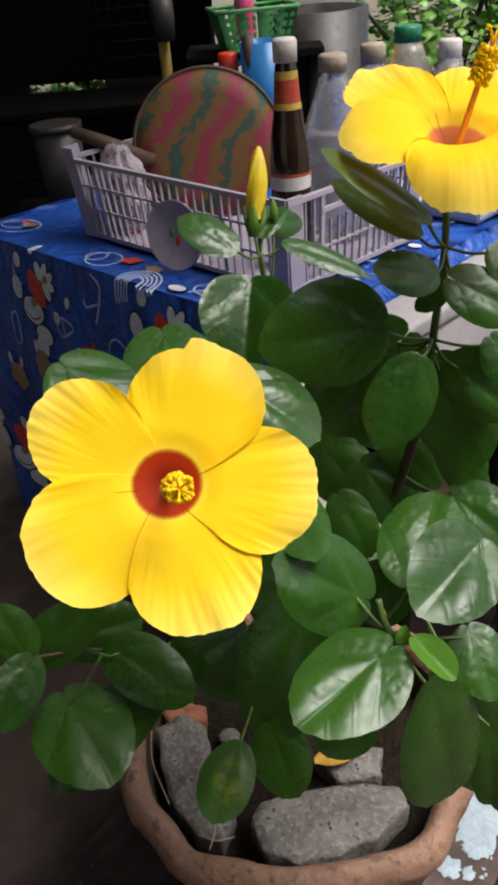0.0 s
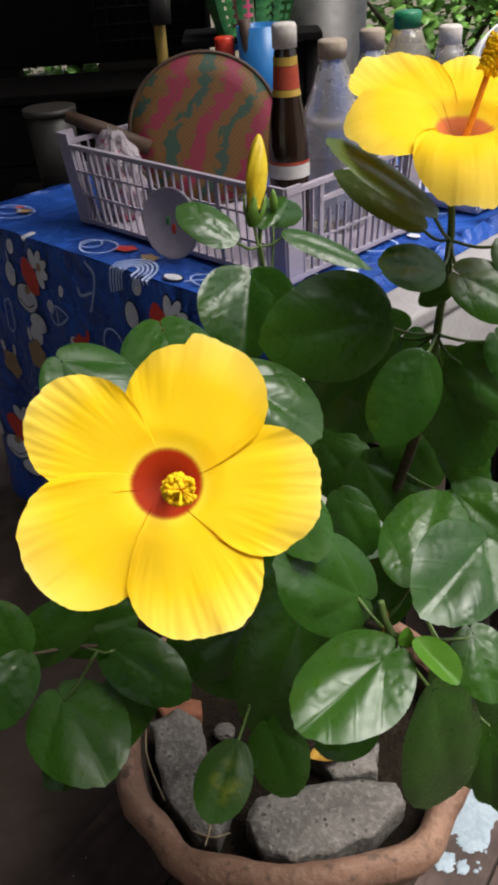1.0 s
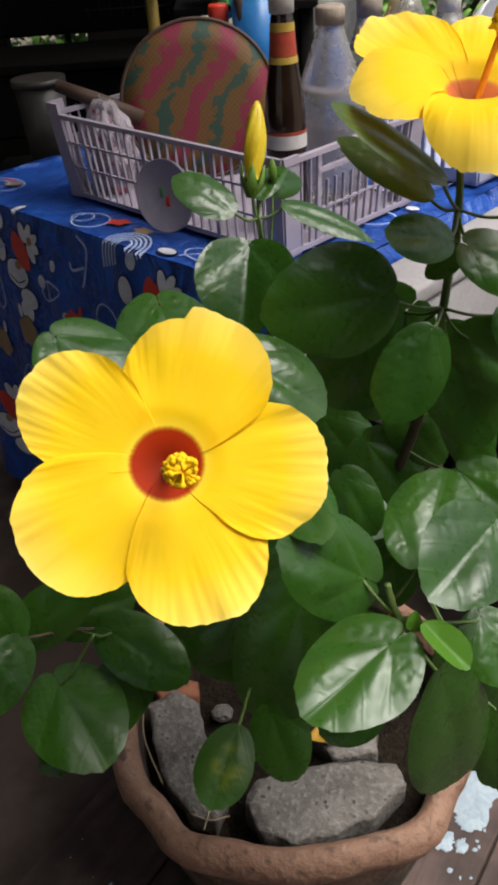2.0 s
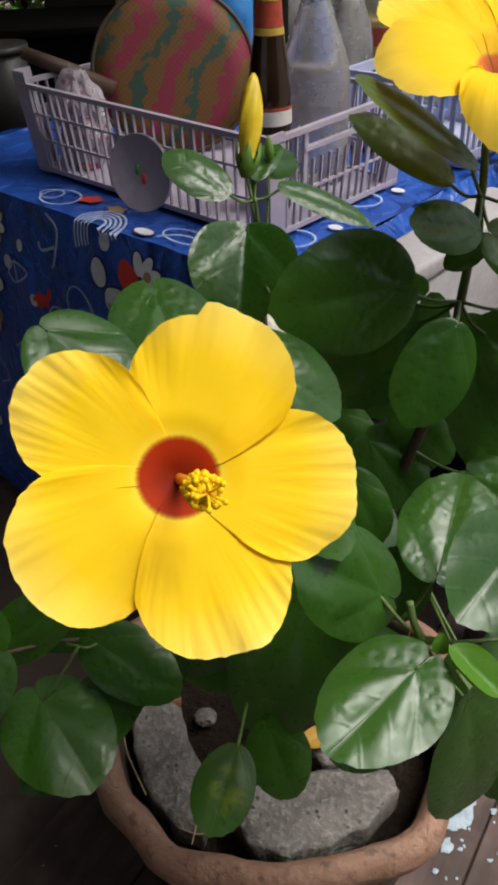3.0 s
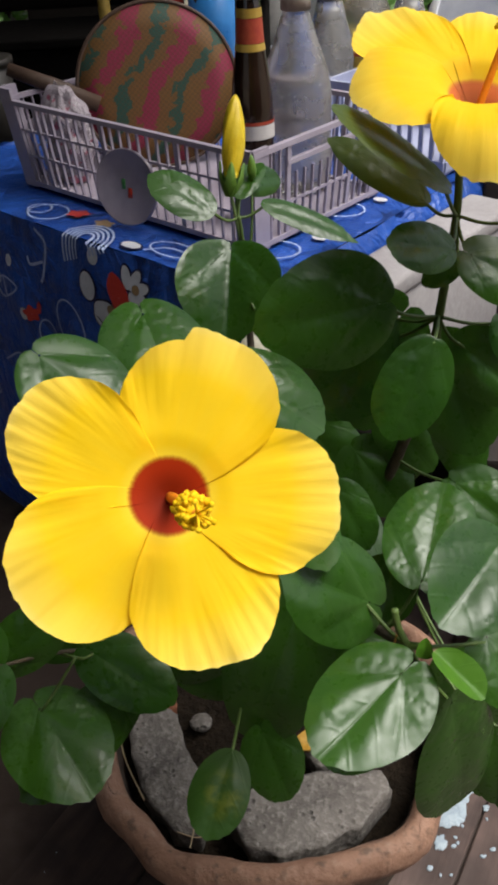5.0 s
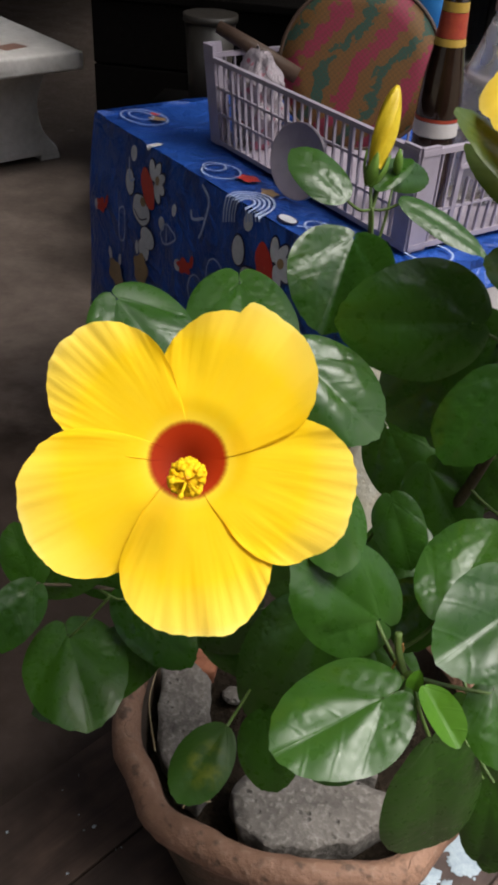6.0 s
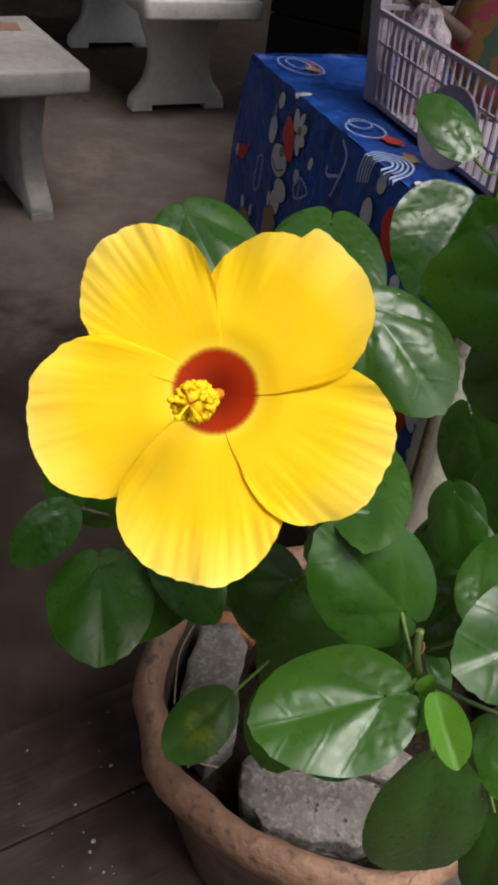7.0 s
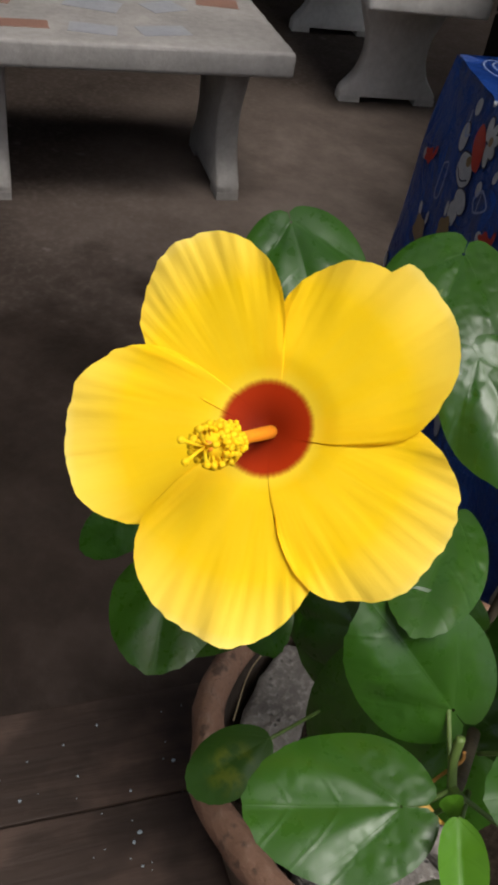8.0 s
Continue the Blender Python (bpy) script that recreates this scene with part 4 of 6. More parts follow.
YELLOWPOLE = stained("faded_yellow_pole", (0.20, 0.13, 0.02), (0.33, 0.22, 0.04), 0.6, 20, 80)
pole = thing("yellow_pole", "faded yellow pole standing behind the table", "pole", Matrix.Translation((-0.130, 2.19, -0.004)))
part("shaft", tube([(0, 0, 0), (0.002, 0, 0.5), (0, 0, 1.1)], 0.013, 12), YELLOWPOLE, pole)
bucket2 = thing("grey_pot", "grey metal pot behind the bottles", "pot", Matrix.Translation((0.21, 2.16, 0.0)))
part("body", lathe([(0.0005, -0.004), (0.10, -0.004), (0.115, 0.80), (0.10, 0.80), (0.0005, 0.70)], 28), MESH_WIRE, bucket2)
POSTWHITE = stained("flaking_whitewash", (0.40, 0.37, 0.34), (0.58, 0.55, 0.52), 0.8, 6, 50, 0.5, 0.004)
bm = box(0.12, 0.42, 3.2, 3.35, -0.03, 2.3, 0.01)
tagged(part("pillar", bm, POSTWHITE), "whitewashed pillar of the shed", "pillar", kind="structure")
CHAIRWOOD = stained("dark_brown_chair_wood", (0.010, 0.0065, 0.005), (0.026, 0.018, 0.014), 0.7, 12, 80, 0.4, 0.003)
chair = thing("wooden_chair", "dark brown wooden chair beside the table", "chair", pose(0.457, 1.105, 0.002, 0, 0, -14))
part("seat", box(-0.075, 0.19, -0.19, 0.20, 0.33, 0.355, 0.005), CHAIRWOOD, chair, smooth=False)
for x in (-0.06, 0.16):
    part("back_post", box(-0.026, 0.026, -0.014, 0.014, 0.0, 0.47, 0.004, m=pose(x, 0.186, 0.34, -4, 3, 0)), CHAIRWOOD, chair, smooth=False)
    part("leg", tube([(x, 0.17, -0.002), (x, 0.175, 0.335)], 0.018, 8), CHAIRWOOD, chair)
    part("leg", tube([(x, -0.16, -0.002), (x, -0.155, 0.335)], 0.018, 8), CHAIRWOOD, chair)
part("back_rail", box(-0.02, 0.17, 0.203, 0.222, 0.72, 0.77, 0.004), CHAIRWOOD, chair, smooth=False)
stool2 = thing("stool", "dark wooden stool beside the table", "stool", TM @ pose(0.742, 0.07, -0.578))
part("seat", box(0, 0.07, 0, 0.34, 0.37, 0.40, 0.004), BLACKWOOD, stool2)
for x in (0.016, 0.054):
    for y in (0.02, 0.24):
        part("leg", box(x - 0.014, x + 0.014, y - 0.014, y + 0.014, 0, 0.37), BLACKWOOD, stool2)
FOAM = stained("greyish_white_foam", (0.24, 0.22, 0.22), (0.36, 0.34, 0.34), 0.8, 10, 120, 0.4, 0.002)
box_ = thing("foam_box", "greyish white foam box on the stool beside the table", "box", TM @ pose(0.738, 0.07, -0.1765))
part("body", box(0.004, 0.064, 0.006, 0.334, 0, 0.15, 0.008), FOAM, box_)
part("lid", box(0, 0.068, 0, 0.34, 0.1505, 0.175, 0.006), FOAM, box_)
SACK = stained("white_woven_sack", (0.50, 0.46, 0.33), (0.70, 0.68, 0.60), 0.6, 12, 200, 0.5, 0.003)
bm = bmesh.new()
rows = []
for i in range(15):
    f = i / 14
    r = 0.050 * (1 + 0.12 * math.sin(f * 3.0)) * (1 if f < 0.85 else 1 - (f - 0.85) * 3.5)
    rows.append([(r * math.cos(a) * (1 + 0.10 * noise.noise(vec(math.cos(a) * 2, math.sin(a) * 2, f * 6))), r * 0.7 * math.sin(a) * (1 + 0.12 * noise.noise(vec(math.cos(a) * 3, math.sin(a) * 3 + 7, f * 6))), 0.56 * f) for a in (2 * math.pi * j / 36 for j in range(36))])
v = grid(bm, rows, closed=True)
bm.faces.new(v[0]), bm.faces.new(v[-1])
bmesh.ops.recalc_face_normals(bm, faces=bm.faces)
sack = part("plastic_sack", bm, SACK)
sack.matrix_world = pose(0.084, 0.935, 0.002, 0, 0, 20)
tagged(sack, "slim white plastic sack standing between the pot and table", "sack")
PALEBLUE = stained("pale_blue_plastic", (0.34, 0.36, 0.50), (0.46, 0.48, 0.62), 0.45, 9, 80, 0.1, 0.001)
crate2 = thing("plastic_crate", "pale blue-white plastic crate behind the slatted crate", "crate", TM @ pose(0.585, 0.43, 0.004))
part("base", box(-0.10, 0.10, 0.0, 0.18, 0, 0.006, 0.002), PALEBLUE, crate2)
for z in (0.006, 0.092):
    for a, b in (((-0.10, 0.0), (0.10, 0.0)), ((0.10, 0.0), (0.10, 0.18)), ((0.10, 0.18), (-0.10, 0.18)), ((-0.10, 0.18), (-0.10, 0.0))):
        part("rail", bar((*a, z), (*b, z), 0.006, 0.014), PALEBLUE, crate2, smooth=False)
for k in range(12):
    for y in (0.0, 0.18):
        part("slat", bar((-0.10 + 0.0175 * k, y, 0.018), (-0.094 + 0.0175 * k, y, 0.018), 0.004, 0.075), PALEBLUE, crate2, smooth=False)
for k in range(10):
    for x in (-0.10, 0.10):
        part("slat", bar((x, 0.0175 * k + 0.006, 0.018), (x, 0.0175 * k + 0.012, 0.018), 0.004, 0.075), PALEBLUE, crate2, smooth=False)


# ---- the pot ----
PX, PY = 0.053, 0.683
def pot_ring(prof, close=False):
    bm = bmesh.new()
    rows = []
    for r, z in prof:
        row = []
        for j in range(96):
            a = 2 * math.pi * j / 96
            rim = 1.0 if z > 0.225 else 0.4
            k = 1 + 0.018 * rim * math.sin(5 * a + 0.8) + 0.012 * rim * math.sin(11 * a) + 0.03 * rim * noise.noise(vec(math.cos(a) * 3, math.sin(a) * 3, z * 14)) + 0.012 * rim * noise.noise(vec(math.cos(a) * 9, math.sin(a) * 9, z * 40))
            dz = 0.005 * math.sin(4 * a + 1.5) + 0.004 * noise.noise(vec(math.cos(a) * 4 + 5, math.sin(a) * 4, 0)) if z > 0.2 else 0
            row.append((r * k * math.cos(a), r * k * math.sin(a), z + dz))
        rows.append(row)
    v = grid(bm, rows, closed=True)
    if close:
        bm.faces.new(v[0])
    bmesh.ops.recalc_face_normals(bm, faces=bm.faces)
    return bm


def clay():
    k = Mat("old_terracotta", (0.35, 0.2, 0.13), 0.72)
    big, small = k.noise(9, 5, 0.6), k.noise(80, 4)
    c = k.mix(k.ramp(big, [(0.3, 0.0), (0.7, 1.0)]), (0.16, 0.082, 0.050), (0.33, 0.185, 0.120))
    c = k.mix(k.ramp(small, [(0.55, 0.0), (0.75, 0.5)]), c, (0.34, 0.235, 0.175))
    crack = k.node("ShaderNodeTexVoronoi", Scale=14.0, Vector=k.mix(0.12, k.coord(), k.node("ShaderNodeTexNoise", Scale=9.0).outputs["Color"]))
    crack.feature = 'DISTANCE_TO_EDGE'
    line = k.math('MULTIPLY', k.ramp(crack.outputs["Distance"], [(0.0, 1.0), (0.012, 0.0)]), k.ramp(k.noise(9), [(0.55, 0.0), (0.62, 0.6)]))
    c = k.mix(line, c, (0.02, 0.014, 0.01))
    z = k.node("ShaderNodeSeparateXYZ", Vector=k.coord()).outputs[2]
    moss = k.math('MULTIPLY', k.ramp(z, [(0.19, 1.0), (0.25, 0.0)]), k.ramp(k.noise(16), [(0.35, 0.5), (0.6, 1.0)]))
    c = k.mix(moss, c, (0.035, 0.028, 0.014))
    k.set("Base Color", c)
    spots = k.ramp(k.noise(70, 3), [(0.58, 0.0), (0.68, 0.7)])
    k.set("Base Color", k.mix(spots, c, (0.07, 0.045, 0.03)))
    k.bump(k.math('SUBTRACT', k.math('ADD', small, big), line), 0.8, 0.005)
    return k.m


TERRACOTTA = clay()
DARK_CLAY = stained("dark_inner_clay", (0.025, 0.02, 0.014), (0.075, 0.05, 0.035), 0.8, 25, 120, 0.6, 0.003)
pot = thing("clay_pot", "old wavy-rimmed terracotta pot with cracks standing on planks", "flower pot", Matrix.Translation((PX, PY, 0.002)))
part("wall", pot_ring([(0.115, -0.001), (0.118, 0.0), (0.128, 0.03), (0.150, 0.12), (0.164, 0.19), (0.168, 0.226)], True), TERRACOTTA, pot)
part("rim", pot_ring([(0.167, 0.2255), (0.175, 0.231), (0.184, 0.243), (0.189, 0.257), (0.188, 0.269), (0.182, 0.278), (0.174, 0.280), (0.166, 0.274), (0.161, 0.262)]), TERRACOTTA, pot)
# inner wall darker than the rim and the outer wall
part("inner_wall", pot_ring([(0.1605, 0.2625), (0.158, 0.24), (0.154, 0.20), (0.12, 0.10)]), DARK_CLAY, pot, "dark inner side of the pot")
bm = bmesh.new()
rows = [[(r * math.cos(a), r * math.sin(a), 0.215 + 0.012 * noise.noise(vec(math.cos(a), math.sin(a), 0) * r * 30) + 0.006 * noise.noise(vec(math.cos(a), math.sin(a), 1) * r * 90)) for a in (2 * math.pi * j / 48 for j in range(48))] for r in (0.002, 0.03, 0.06, 0.09, 0.12, 0.14, 0.152)]
v = grid(bm, rows, closed=True)
bm.faces.new(v[0])
soil = part("soil", bm, SOIL)
soil.matrix_world = Matrix.Translation((PX, PY, 0.002))
tagged(soil, "dark damp soil in the clay pot", "soil", kind="stuff")


def rubble(name, label, pts, z0, z1, seed, tilt=(0, 0)):
    """A broken slab with the outline pts; its top is rough."""
    cx, cy = sum(p[0] for p in pts) / len(pts), sum(p[1] for p in pts) / len(pts)
    ring = [vec(x - cx, y - cy, 0) for x, y in pts + pts[:1]]
    loop = [a.lerp(b, k / 7) for a, b in zip(ring, ring[1:]) for k in range(7)]
    bm = bmesh.new()
    rows = []
    for s, z in ((0.82, z0 - z1), (0.98, (z0 - z1) * 0.6), (1.0, -0.004), (0.985, -0.0005), (0.8, 0.001), (0.5, 0.002), (0.2, 0.002), (0.02, 0.002)):
        rows.append([vec(p.x * s, p.y * s, z) * 1.0 + vec(0, 0, 0) for p in loop])
    for row in rows:
        for p in row:
            n1 = noise.noise_vector(p * 130 + vec(seed, 0, 0)) * 0.0016 + noise.noise_vector(p * 45 + vec(0, seed, 0)) * 0.0035
            p += n1
    v = grid(bm, rows, closed=True)
    bm.faces.new(v[0]), bm.faces.new(v[-1])
    bmesh.ops.recalc_face_normals(bm, faces=bm.faces)
    ob = part(name, bm, ROCK)
    ob.matrix_world = pose(cx, cy, z1, tilt[0], tilt[1], 0)
    return tagged(ob, label, "rubble", "broken concrete in the pot")


rubble("concrete_chunk", "grey broken concrete slab lying on the soil in the pot", [(-0.098, 0.705), (-0.070, 0.718), (-0.044, 0.700), (-0.034, 0.655), (-0.012, 0.600), (-0.026, 0.566), (-0.050, 0.575), (-0.080, 0.620)], 0.205, 0.250, 1.0, (2, 0))
rubble("concrete_chunk", "large grey broken concrete lump on the soil in the pot", [(0.000, 0.580), (0.012, 0.605), (0.045, 0.614), (0.10, 0.622), (0.152, 0.616), (0.156, 0.594), (0.12, 0.560), (0.085, 0.545), (0.043, 0.537), (0.015, 0.552)], 0.205, 0.252, 5.0, (-3, 2))
rubble("concrete_chunk", "small grey concrete piece behind the large lump in the pot", [(0.07, 0.66), (0.10, 0.68), (0.14, 0.67), (0.135, 0.635), (0.09, 0.632)], 0.205, 0.240, 9.0)
rubble("brick_shard", "orange brick shard on the soil in the pot", [(-0.095, 0.735), (-0.070, 0.748), (-0.045, 0.742), (-0.046, 0.722), (-0.085, 0.716)], 0.205, 0.238, 3.0).data.materials[0] = CLAY
bm = bmesh.new()
bmesh.ops.create_icosphere(bm, subdivisions=3, radius=1)
for v in bm.verts:
    q = 1 + 0.18 * noise.noise(v.co * 1.7)
    v.co = vec(v.co.x * 0.012 * q, v.co.y * 0.010 * q, v.co.z * 0.008 * q)
pebble = part("pebble", bm, ROCK)
pebble.matrix_world = Matrix.Translation((-0.02, 0.703, 0.229))
tagged(pebble, "small grey pebble on the soil in the pot", "pebble")
STRAW = stained("dry_straw", (0.22, 0.16, 0.09), (0.36, 0.28, 0.17), 0.8, 60, 200)
for a, b, c in (((-0.036, 0.600, 0.262), (-0.030, 0.570, 0.266), (-0.034, 0.545, 0.270)), ((-0.045, 0.562, 0.268), (-0.028, 0.556, 0.266), (-0.012, 0.562, 0.262)), ((-0.100, 0.690, 0.262), (-0.094, 0.645, 0.268), (-0.075, 0.600, 0.262))):
    st = part("straw", tube(smooth_path([a, b, c], 5), 0.0007, 6), STRAW)
    tagged(st, "thin dry straw lying in the pot", "straw")


MOSS = stained("moss_green", (0.02, 0.05, 0.01), (0.05, 0.10, 0.02), 0.8, 80, 300, 0.4, 0.002)
rnd = random.Random(21)
bm = bmesh.new()
for k in range(70):
    a, r = rnd.uniform(0, 6.28), 0.016 * rnd.random() ** 0.5
    p = vec(r * math.cos(a), 0.5 * r * math.sin(a), 0)
    d = vec(rnd.uniform(-0.5, 0.5), rnd.uniform(-0.5, 0.5), 1).normalized() * rnd.uniform(0.004, 0.009)
    s = d.cross(vec(rnd.uniform(-1, 1), rnd.uniform(-1, 1), 0.2)).normalized() * 0.0012
    bm.faces.new([bm.verts.new(q) for q in (p - s, p + s, p + d * 0.6 + s * 1.3, p + d, p + d * 0.6 - s * 1.3)])
moss = part("moss_tuft", bm, MOSS)
moss.matrix_world = Matrix.Translation((0.055, 0.540, 0.224))
tagged(moss, "small tuft of green moss inside the pot", "moss", kind="stuff")
DRY = stained("dry_yellow_leaf", (0.32, 0.17, 0.02), (0.50, 0.30, 0.04), 0.6, 60, 240, 0.4, 0.002)
bm = bmesh.new()
rows = []
for i in range(13):
    f = i / 12
    w = 0.012 * math.sin(math.pi * min(1.0, 0.06 + 0.94 * f)) ** 0.8
    rows.append([(0.045 * (f - 0.5), w * q, 0.006 * (1 - q * q) * -1 + 0.006 + 0.004 * math.sin(3 * f)) for q in (-1, -0.6, -0.2, 0.2, 0.6, 1)])
grid(bm, rows)
dry = part("fallen_leaf", bm, DRY)
dry.matrix_world = pose(0.091, 0.653, 0.2445, 4, 0, 8)
tagged(dry, "fallen dry yellow leaf on the concrete in the pot", "leaf")


# ---- the plant ----
plant = thing("hibiscus_plant", "potted hibiscus with glossy dark leaves and yellow flowers", "plant", Matrix.Translation((PX, PY, 0.21)))
ROOT = Matrix.Translation((-PX, -PY, -0.21))


def grow(name, bm, material, parent=None, label=""):
    """A part of the plant, built in world places."""
    bmesh.ops.transform(bm, matrix=ROOT, verts=bm.verts)
    return part(name, bm, material, parent or plant, label)


EYE0 = vec(0.05, 0.10, 0.98)


def leaf(material, base, tip, width, up=0.55, side=0.0, droop=0.10, cup=0.10, lobe=0.16, fold=0.03, egg=0.06, point=0.02, node=None, name="leaf", face=None):
    """A round blade with a notched base, from its stalk to its tip, turned to the light between the sky and the open side."""
    b, t = vec(*base), vec(*tip)
    ax = t - b
    length = ax.length
    ax.normalize()
    hint = (EYE0 - (b + t) / 2).normalized() * (1 - up) + vec(side, 0, up)
    if face:
        hint = vec(*face)
    nrm = (hint - ax * hint.dot(ax)).normalized()
    sd = nrm.cross(ax)
    seed = b.x * 91 + b.y * 57 + b.z * 33
    half = width / 2 / length
    bm = bmesh.new()
    rows, uvs = [], []
    NR, NT = 15, 60
    for i in range(NR + 1):
        f = 0.02 + 0.98 * (i / NR) ** 0.85
        row, uvr = [], []
        for j in range(NT + 1):
            th = math.pi * 0.996 * (-1 + 2 * j / NT)
            c, s = math.cos(th), math.sin(th)
            # the outline, in lengths of the blade
            ox = (1 - lobe) / 2 + (1 + lobe) / 2 * c + 0.35 * lobe * math.exp(-((math.pi - abs(th)) / 0.09) ** 2) + point * math.exp(-(th / 0.22) ** 2)
            oy = half * s * (1 - egg * c) * (1 + 0.05 * noise.noise(vec(c * 1.3, s * 1.3, seed)))
            tooth = 1 + f ** 9 * (0.006 * math.sin(th * 21 + seed + 3 * noise.noise(vec(th, seed, 7))) * max(0.0, c + 0.35) + 0.014 * noise.noise(vec(th * 3, seed, 2)))
            x, y = ox * f * tooth, oy * f * tooth
            v = y / half
            z = -cup * width * v * v * 0.8 + fold * width * math.sqrt(v * v + 0.02) - droop * length * x * abs(x)
            ph = math.atan2(abs(y), x)
            puff = math.sin(math.pi * ph / 0.72) if ph < 0.72 else math.sin(math.pi * (ph - 0.72) / (math.pi - 0.72))
            z += 0.038 * width * puff * min(1.0, 1.6 * math.hypot(x, y)) * (1 - 0.8 * f ** 4)
            run = x - 1.1 * abs(y) ** 1.25
            saw = abs((run * 3 + 0.38) % 1.0 - 0.5)
            z += 0.007 * width * (1 - (1 - 2 * saw) ** 3) * min(1.0, abs(v) * 3) * max(0.0, 1 - v ** 4) * max(0.0, min(1.0, (x - 0.2) * 5))
            z += 0.03 * width * noise.noise(vec(x * 1.6, v * 1.2, seed)) + 0.014 * width * f ** 3 * noise.noise(vec(x * 3.4, v * 2.8, seed + 5))
            row.append(b + ax * (x * length) + sd * (y * length) + nrm * z)
            uvr.append((x, y))
        rows.append(row)
        uvs.append(uvr)
    grid(bm, rows, uvs)
    ob = grow(name, bm, material)
    if node:
        n = vec(*node)
        mid = n.lerp(b, 0.5) + vec(0, 0, -0.004)
        bm = tube(smooth_path([n, mid, b + ax * 0.003 - nrm * 0.001], 4), 0.0012, 6)
        bmesh.ops.transform(bm, matrix=ROOT, verts=bm.verts)
        part("leaf_stalk", bm, STEM, ob)
    return ob


def branch(points, r0, r1, material=STEM, name="branch"):
    pts = smooth_path(points, 6)
    n = len(pts)
    return grow(name, tube(pts, [r0 + (r1 - r0) * i / (n - 1) for i in range(n)], 10), material)


FOOT = (0.055, 0.70, 0.20)
branch([FOOT, (0.07, 0.66, 0.34), (0.095, 0.58, 0.50), (0.112, 0.47, 0.595), (0.112, 0.452, 0.611)], 0.0055, 0.0022, BARK, "stem")
branch([FOOT, (0.04, 0.67, 0.36), (0.02, 0.60, 0.52), (0.0, 0.53, 0.64), (-0.008, 0.492, 0.700)], 0.006, 0.003, BARK, "stem")
branch([FOOT, (0.06, 0.74, 0.40), (0.055, 0.772, 0.60), (0.053, 0.780, 0.695)], 0.006, 0.0022, BARK, "stem")
branch([(0.053, 0.780, 0.693), (0.050, 0.787, 0.725), (0.046, 0.801, 0.750)], 0.0020, 0.0013)
branch([(0.053, 0.780, 0.693), (0.052, 0.782, 0.720), (0.050, 0.781, 0.740)], 0.0018, 0.0014, STEM, "cut_twig")
branch([(0.053, 0.780, 0.690), (0.060, 0.790, 0.722), (0.063, 0.806, 0.752)], 0.0014, 0.0009)
branch([FOOT, (0.10, 0.68, 0.40), (0.15, 0.64, 0.60), (0.164, 0.622, 0.70)], 0.0055, 0.0034, BARK, "stem")
branch([(0.164, 0.622, 0.70), (0.166, 0.622, 0.725), (0.173, 0.629, 0.788), (0.172, 0.630, 0.825), (0.174, 0.622, 0.848)], 0.0034, 0.0018, STEM, "stem")
branch([(0.04, 0.67, 0.30), (-0.03, 0.64, 0.40), (-0.10, 0.595, 0.475), (-0.150, 0.556, 0.510)], 0.0028, 0.0012, BARK)
branch([(0.112, 0.452, 0.611), (0.107, 0.456, 0.622), (0.105, 0.460, 0.633)], 0.0022, 0.0020, STEM, "cut_twig")
branch([(0.112, 0.452, 0.611), (0.118, 0.447, 0.616)], 0.0026, 0.002, STEM)
DRY_TWIG = stained("dry_orange_twig", (0.34, 0.15, 0.04), (0.52, 0.26, 0.08), 0.7, 90, 300, 0.3, 0.001)
branch([(0.1035, 0.455, 0.600), (0.106, 0.458, 0.608), (0.1095, 0.462, 0.617), (0.1085, 0.463, 0.622)], 0.0008, 0.0007, DRY_TWIG, "dry_twig")

# leaves, from the front shoot round to the lower ones
leaf(LEAF, (0.097, 0.445, 0.547), (0.062, 0.440, 0.530), 0.034, face=(0.0, -0.5, 0.86), node=(0.118, 0.47, 0.59))
leaf(LEAF, (0.183, 0.47, 0.495), (0.189, 0.455, 0.429), 0.036, up=0.1, node=(0.16, 0.52, 0.50))
leaf(LEAF, (0.17, 0.53, 0.499), (0.203, 0.52, 0.413), 0.050, up=-0.2, node=(0.14, 0.60, 0.55))
leaf(LEAF, (0.183, 0.55, 0.452), (0.201, 0.53, 0.337), 0.055, up=-0.2, node=(0.14, 0.60, 0.55))
leaf(LEAF, (0.101, 0.424, 0.623), (0.052, 0.389, 0.609), 0.059, lobe=0.24, droop=-0.02, cup=0.07, face=(-0.04, -0.32, 0.95), node=(0.112, 0.452, 0.611))
leaf(LEAF, (0.095, 0.479, 0.620), (0.048, 0.468, 0.662), 0.063, lobe=0.2, face=(0.15, -0.62, 0.76), node=(0.112, 0.452, 0.611))
leaf(LEAF, (0.052, 0.530, 0.672), (0.068, 0.469, 0.6595), 0.043, lobe=0.1, droop=0.02, face=(0.19, -0.43, 0.88), node=(-0.004, 0.505, 0.690))
leaf(LEAF, (0.027, 0.560, 0.732), (0.080, 0.541, 0.702), 0.055, face=(0.23, -0.58, 0.78), node=(-0.004, 0.505, 0.690))
leaf(LEAF, (-0.076, 0.551, 0.758), (-0.030, 0.521, 0.729), 0.059, lobe=0.12, face=(0.22, -0.49, 0.84), node=(-0.004, 0.505, 0.690))
leaf(LEAF, (-0.024, 0.643, 0.731), (-0.003, 0.574, 0.699), 0.074, face=(0.15, -0.38, 0.91), node=(-0.004, 0.505, 0.690))
leaf(LEAF, (0.041, 0.750, 0.726), (0.029, 0.693, 0.678), 0.075, lobe=0.08, cup=0.02, face=(-0.02, -0.64, 0.77), fold=0.3, node=(0.053, 0.70, 0.70))
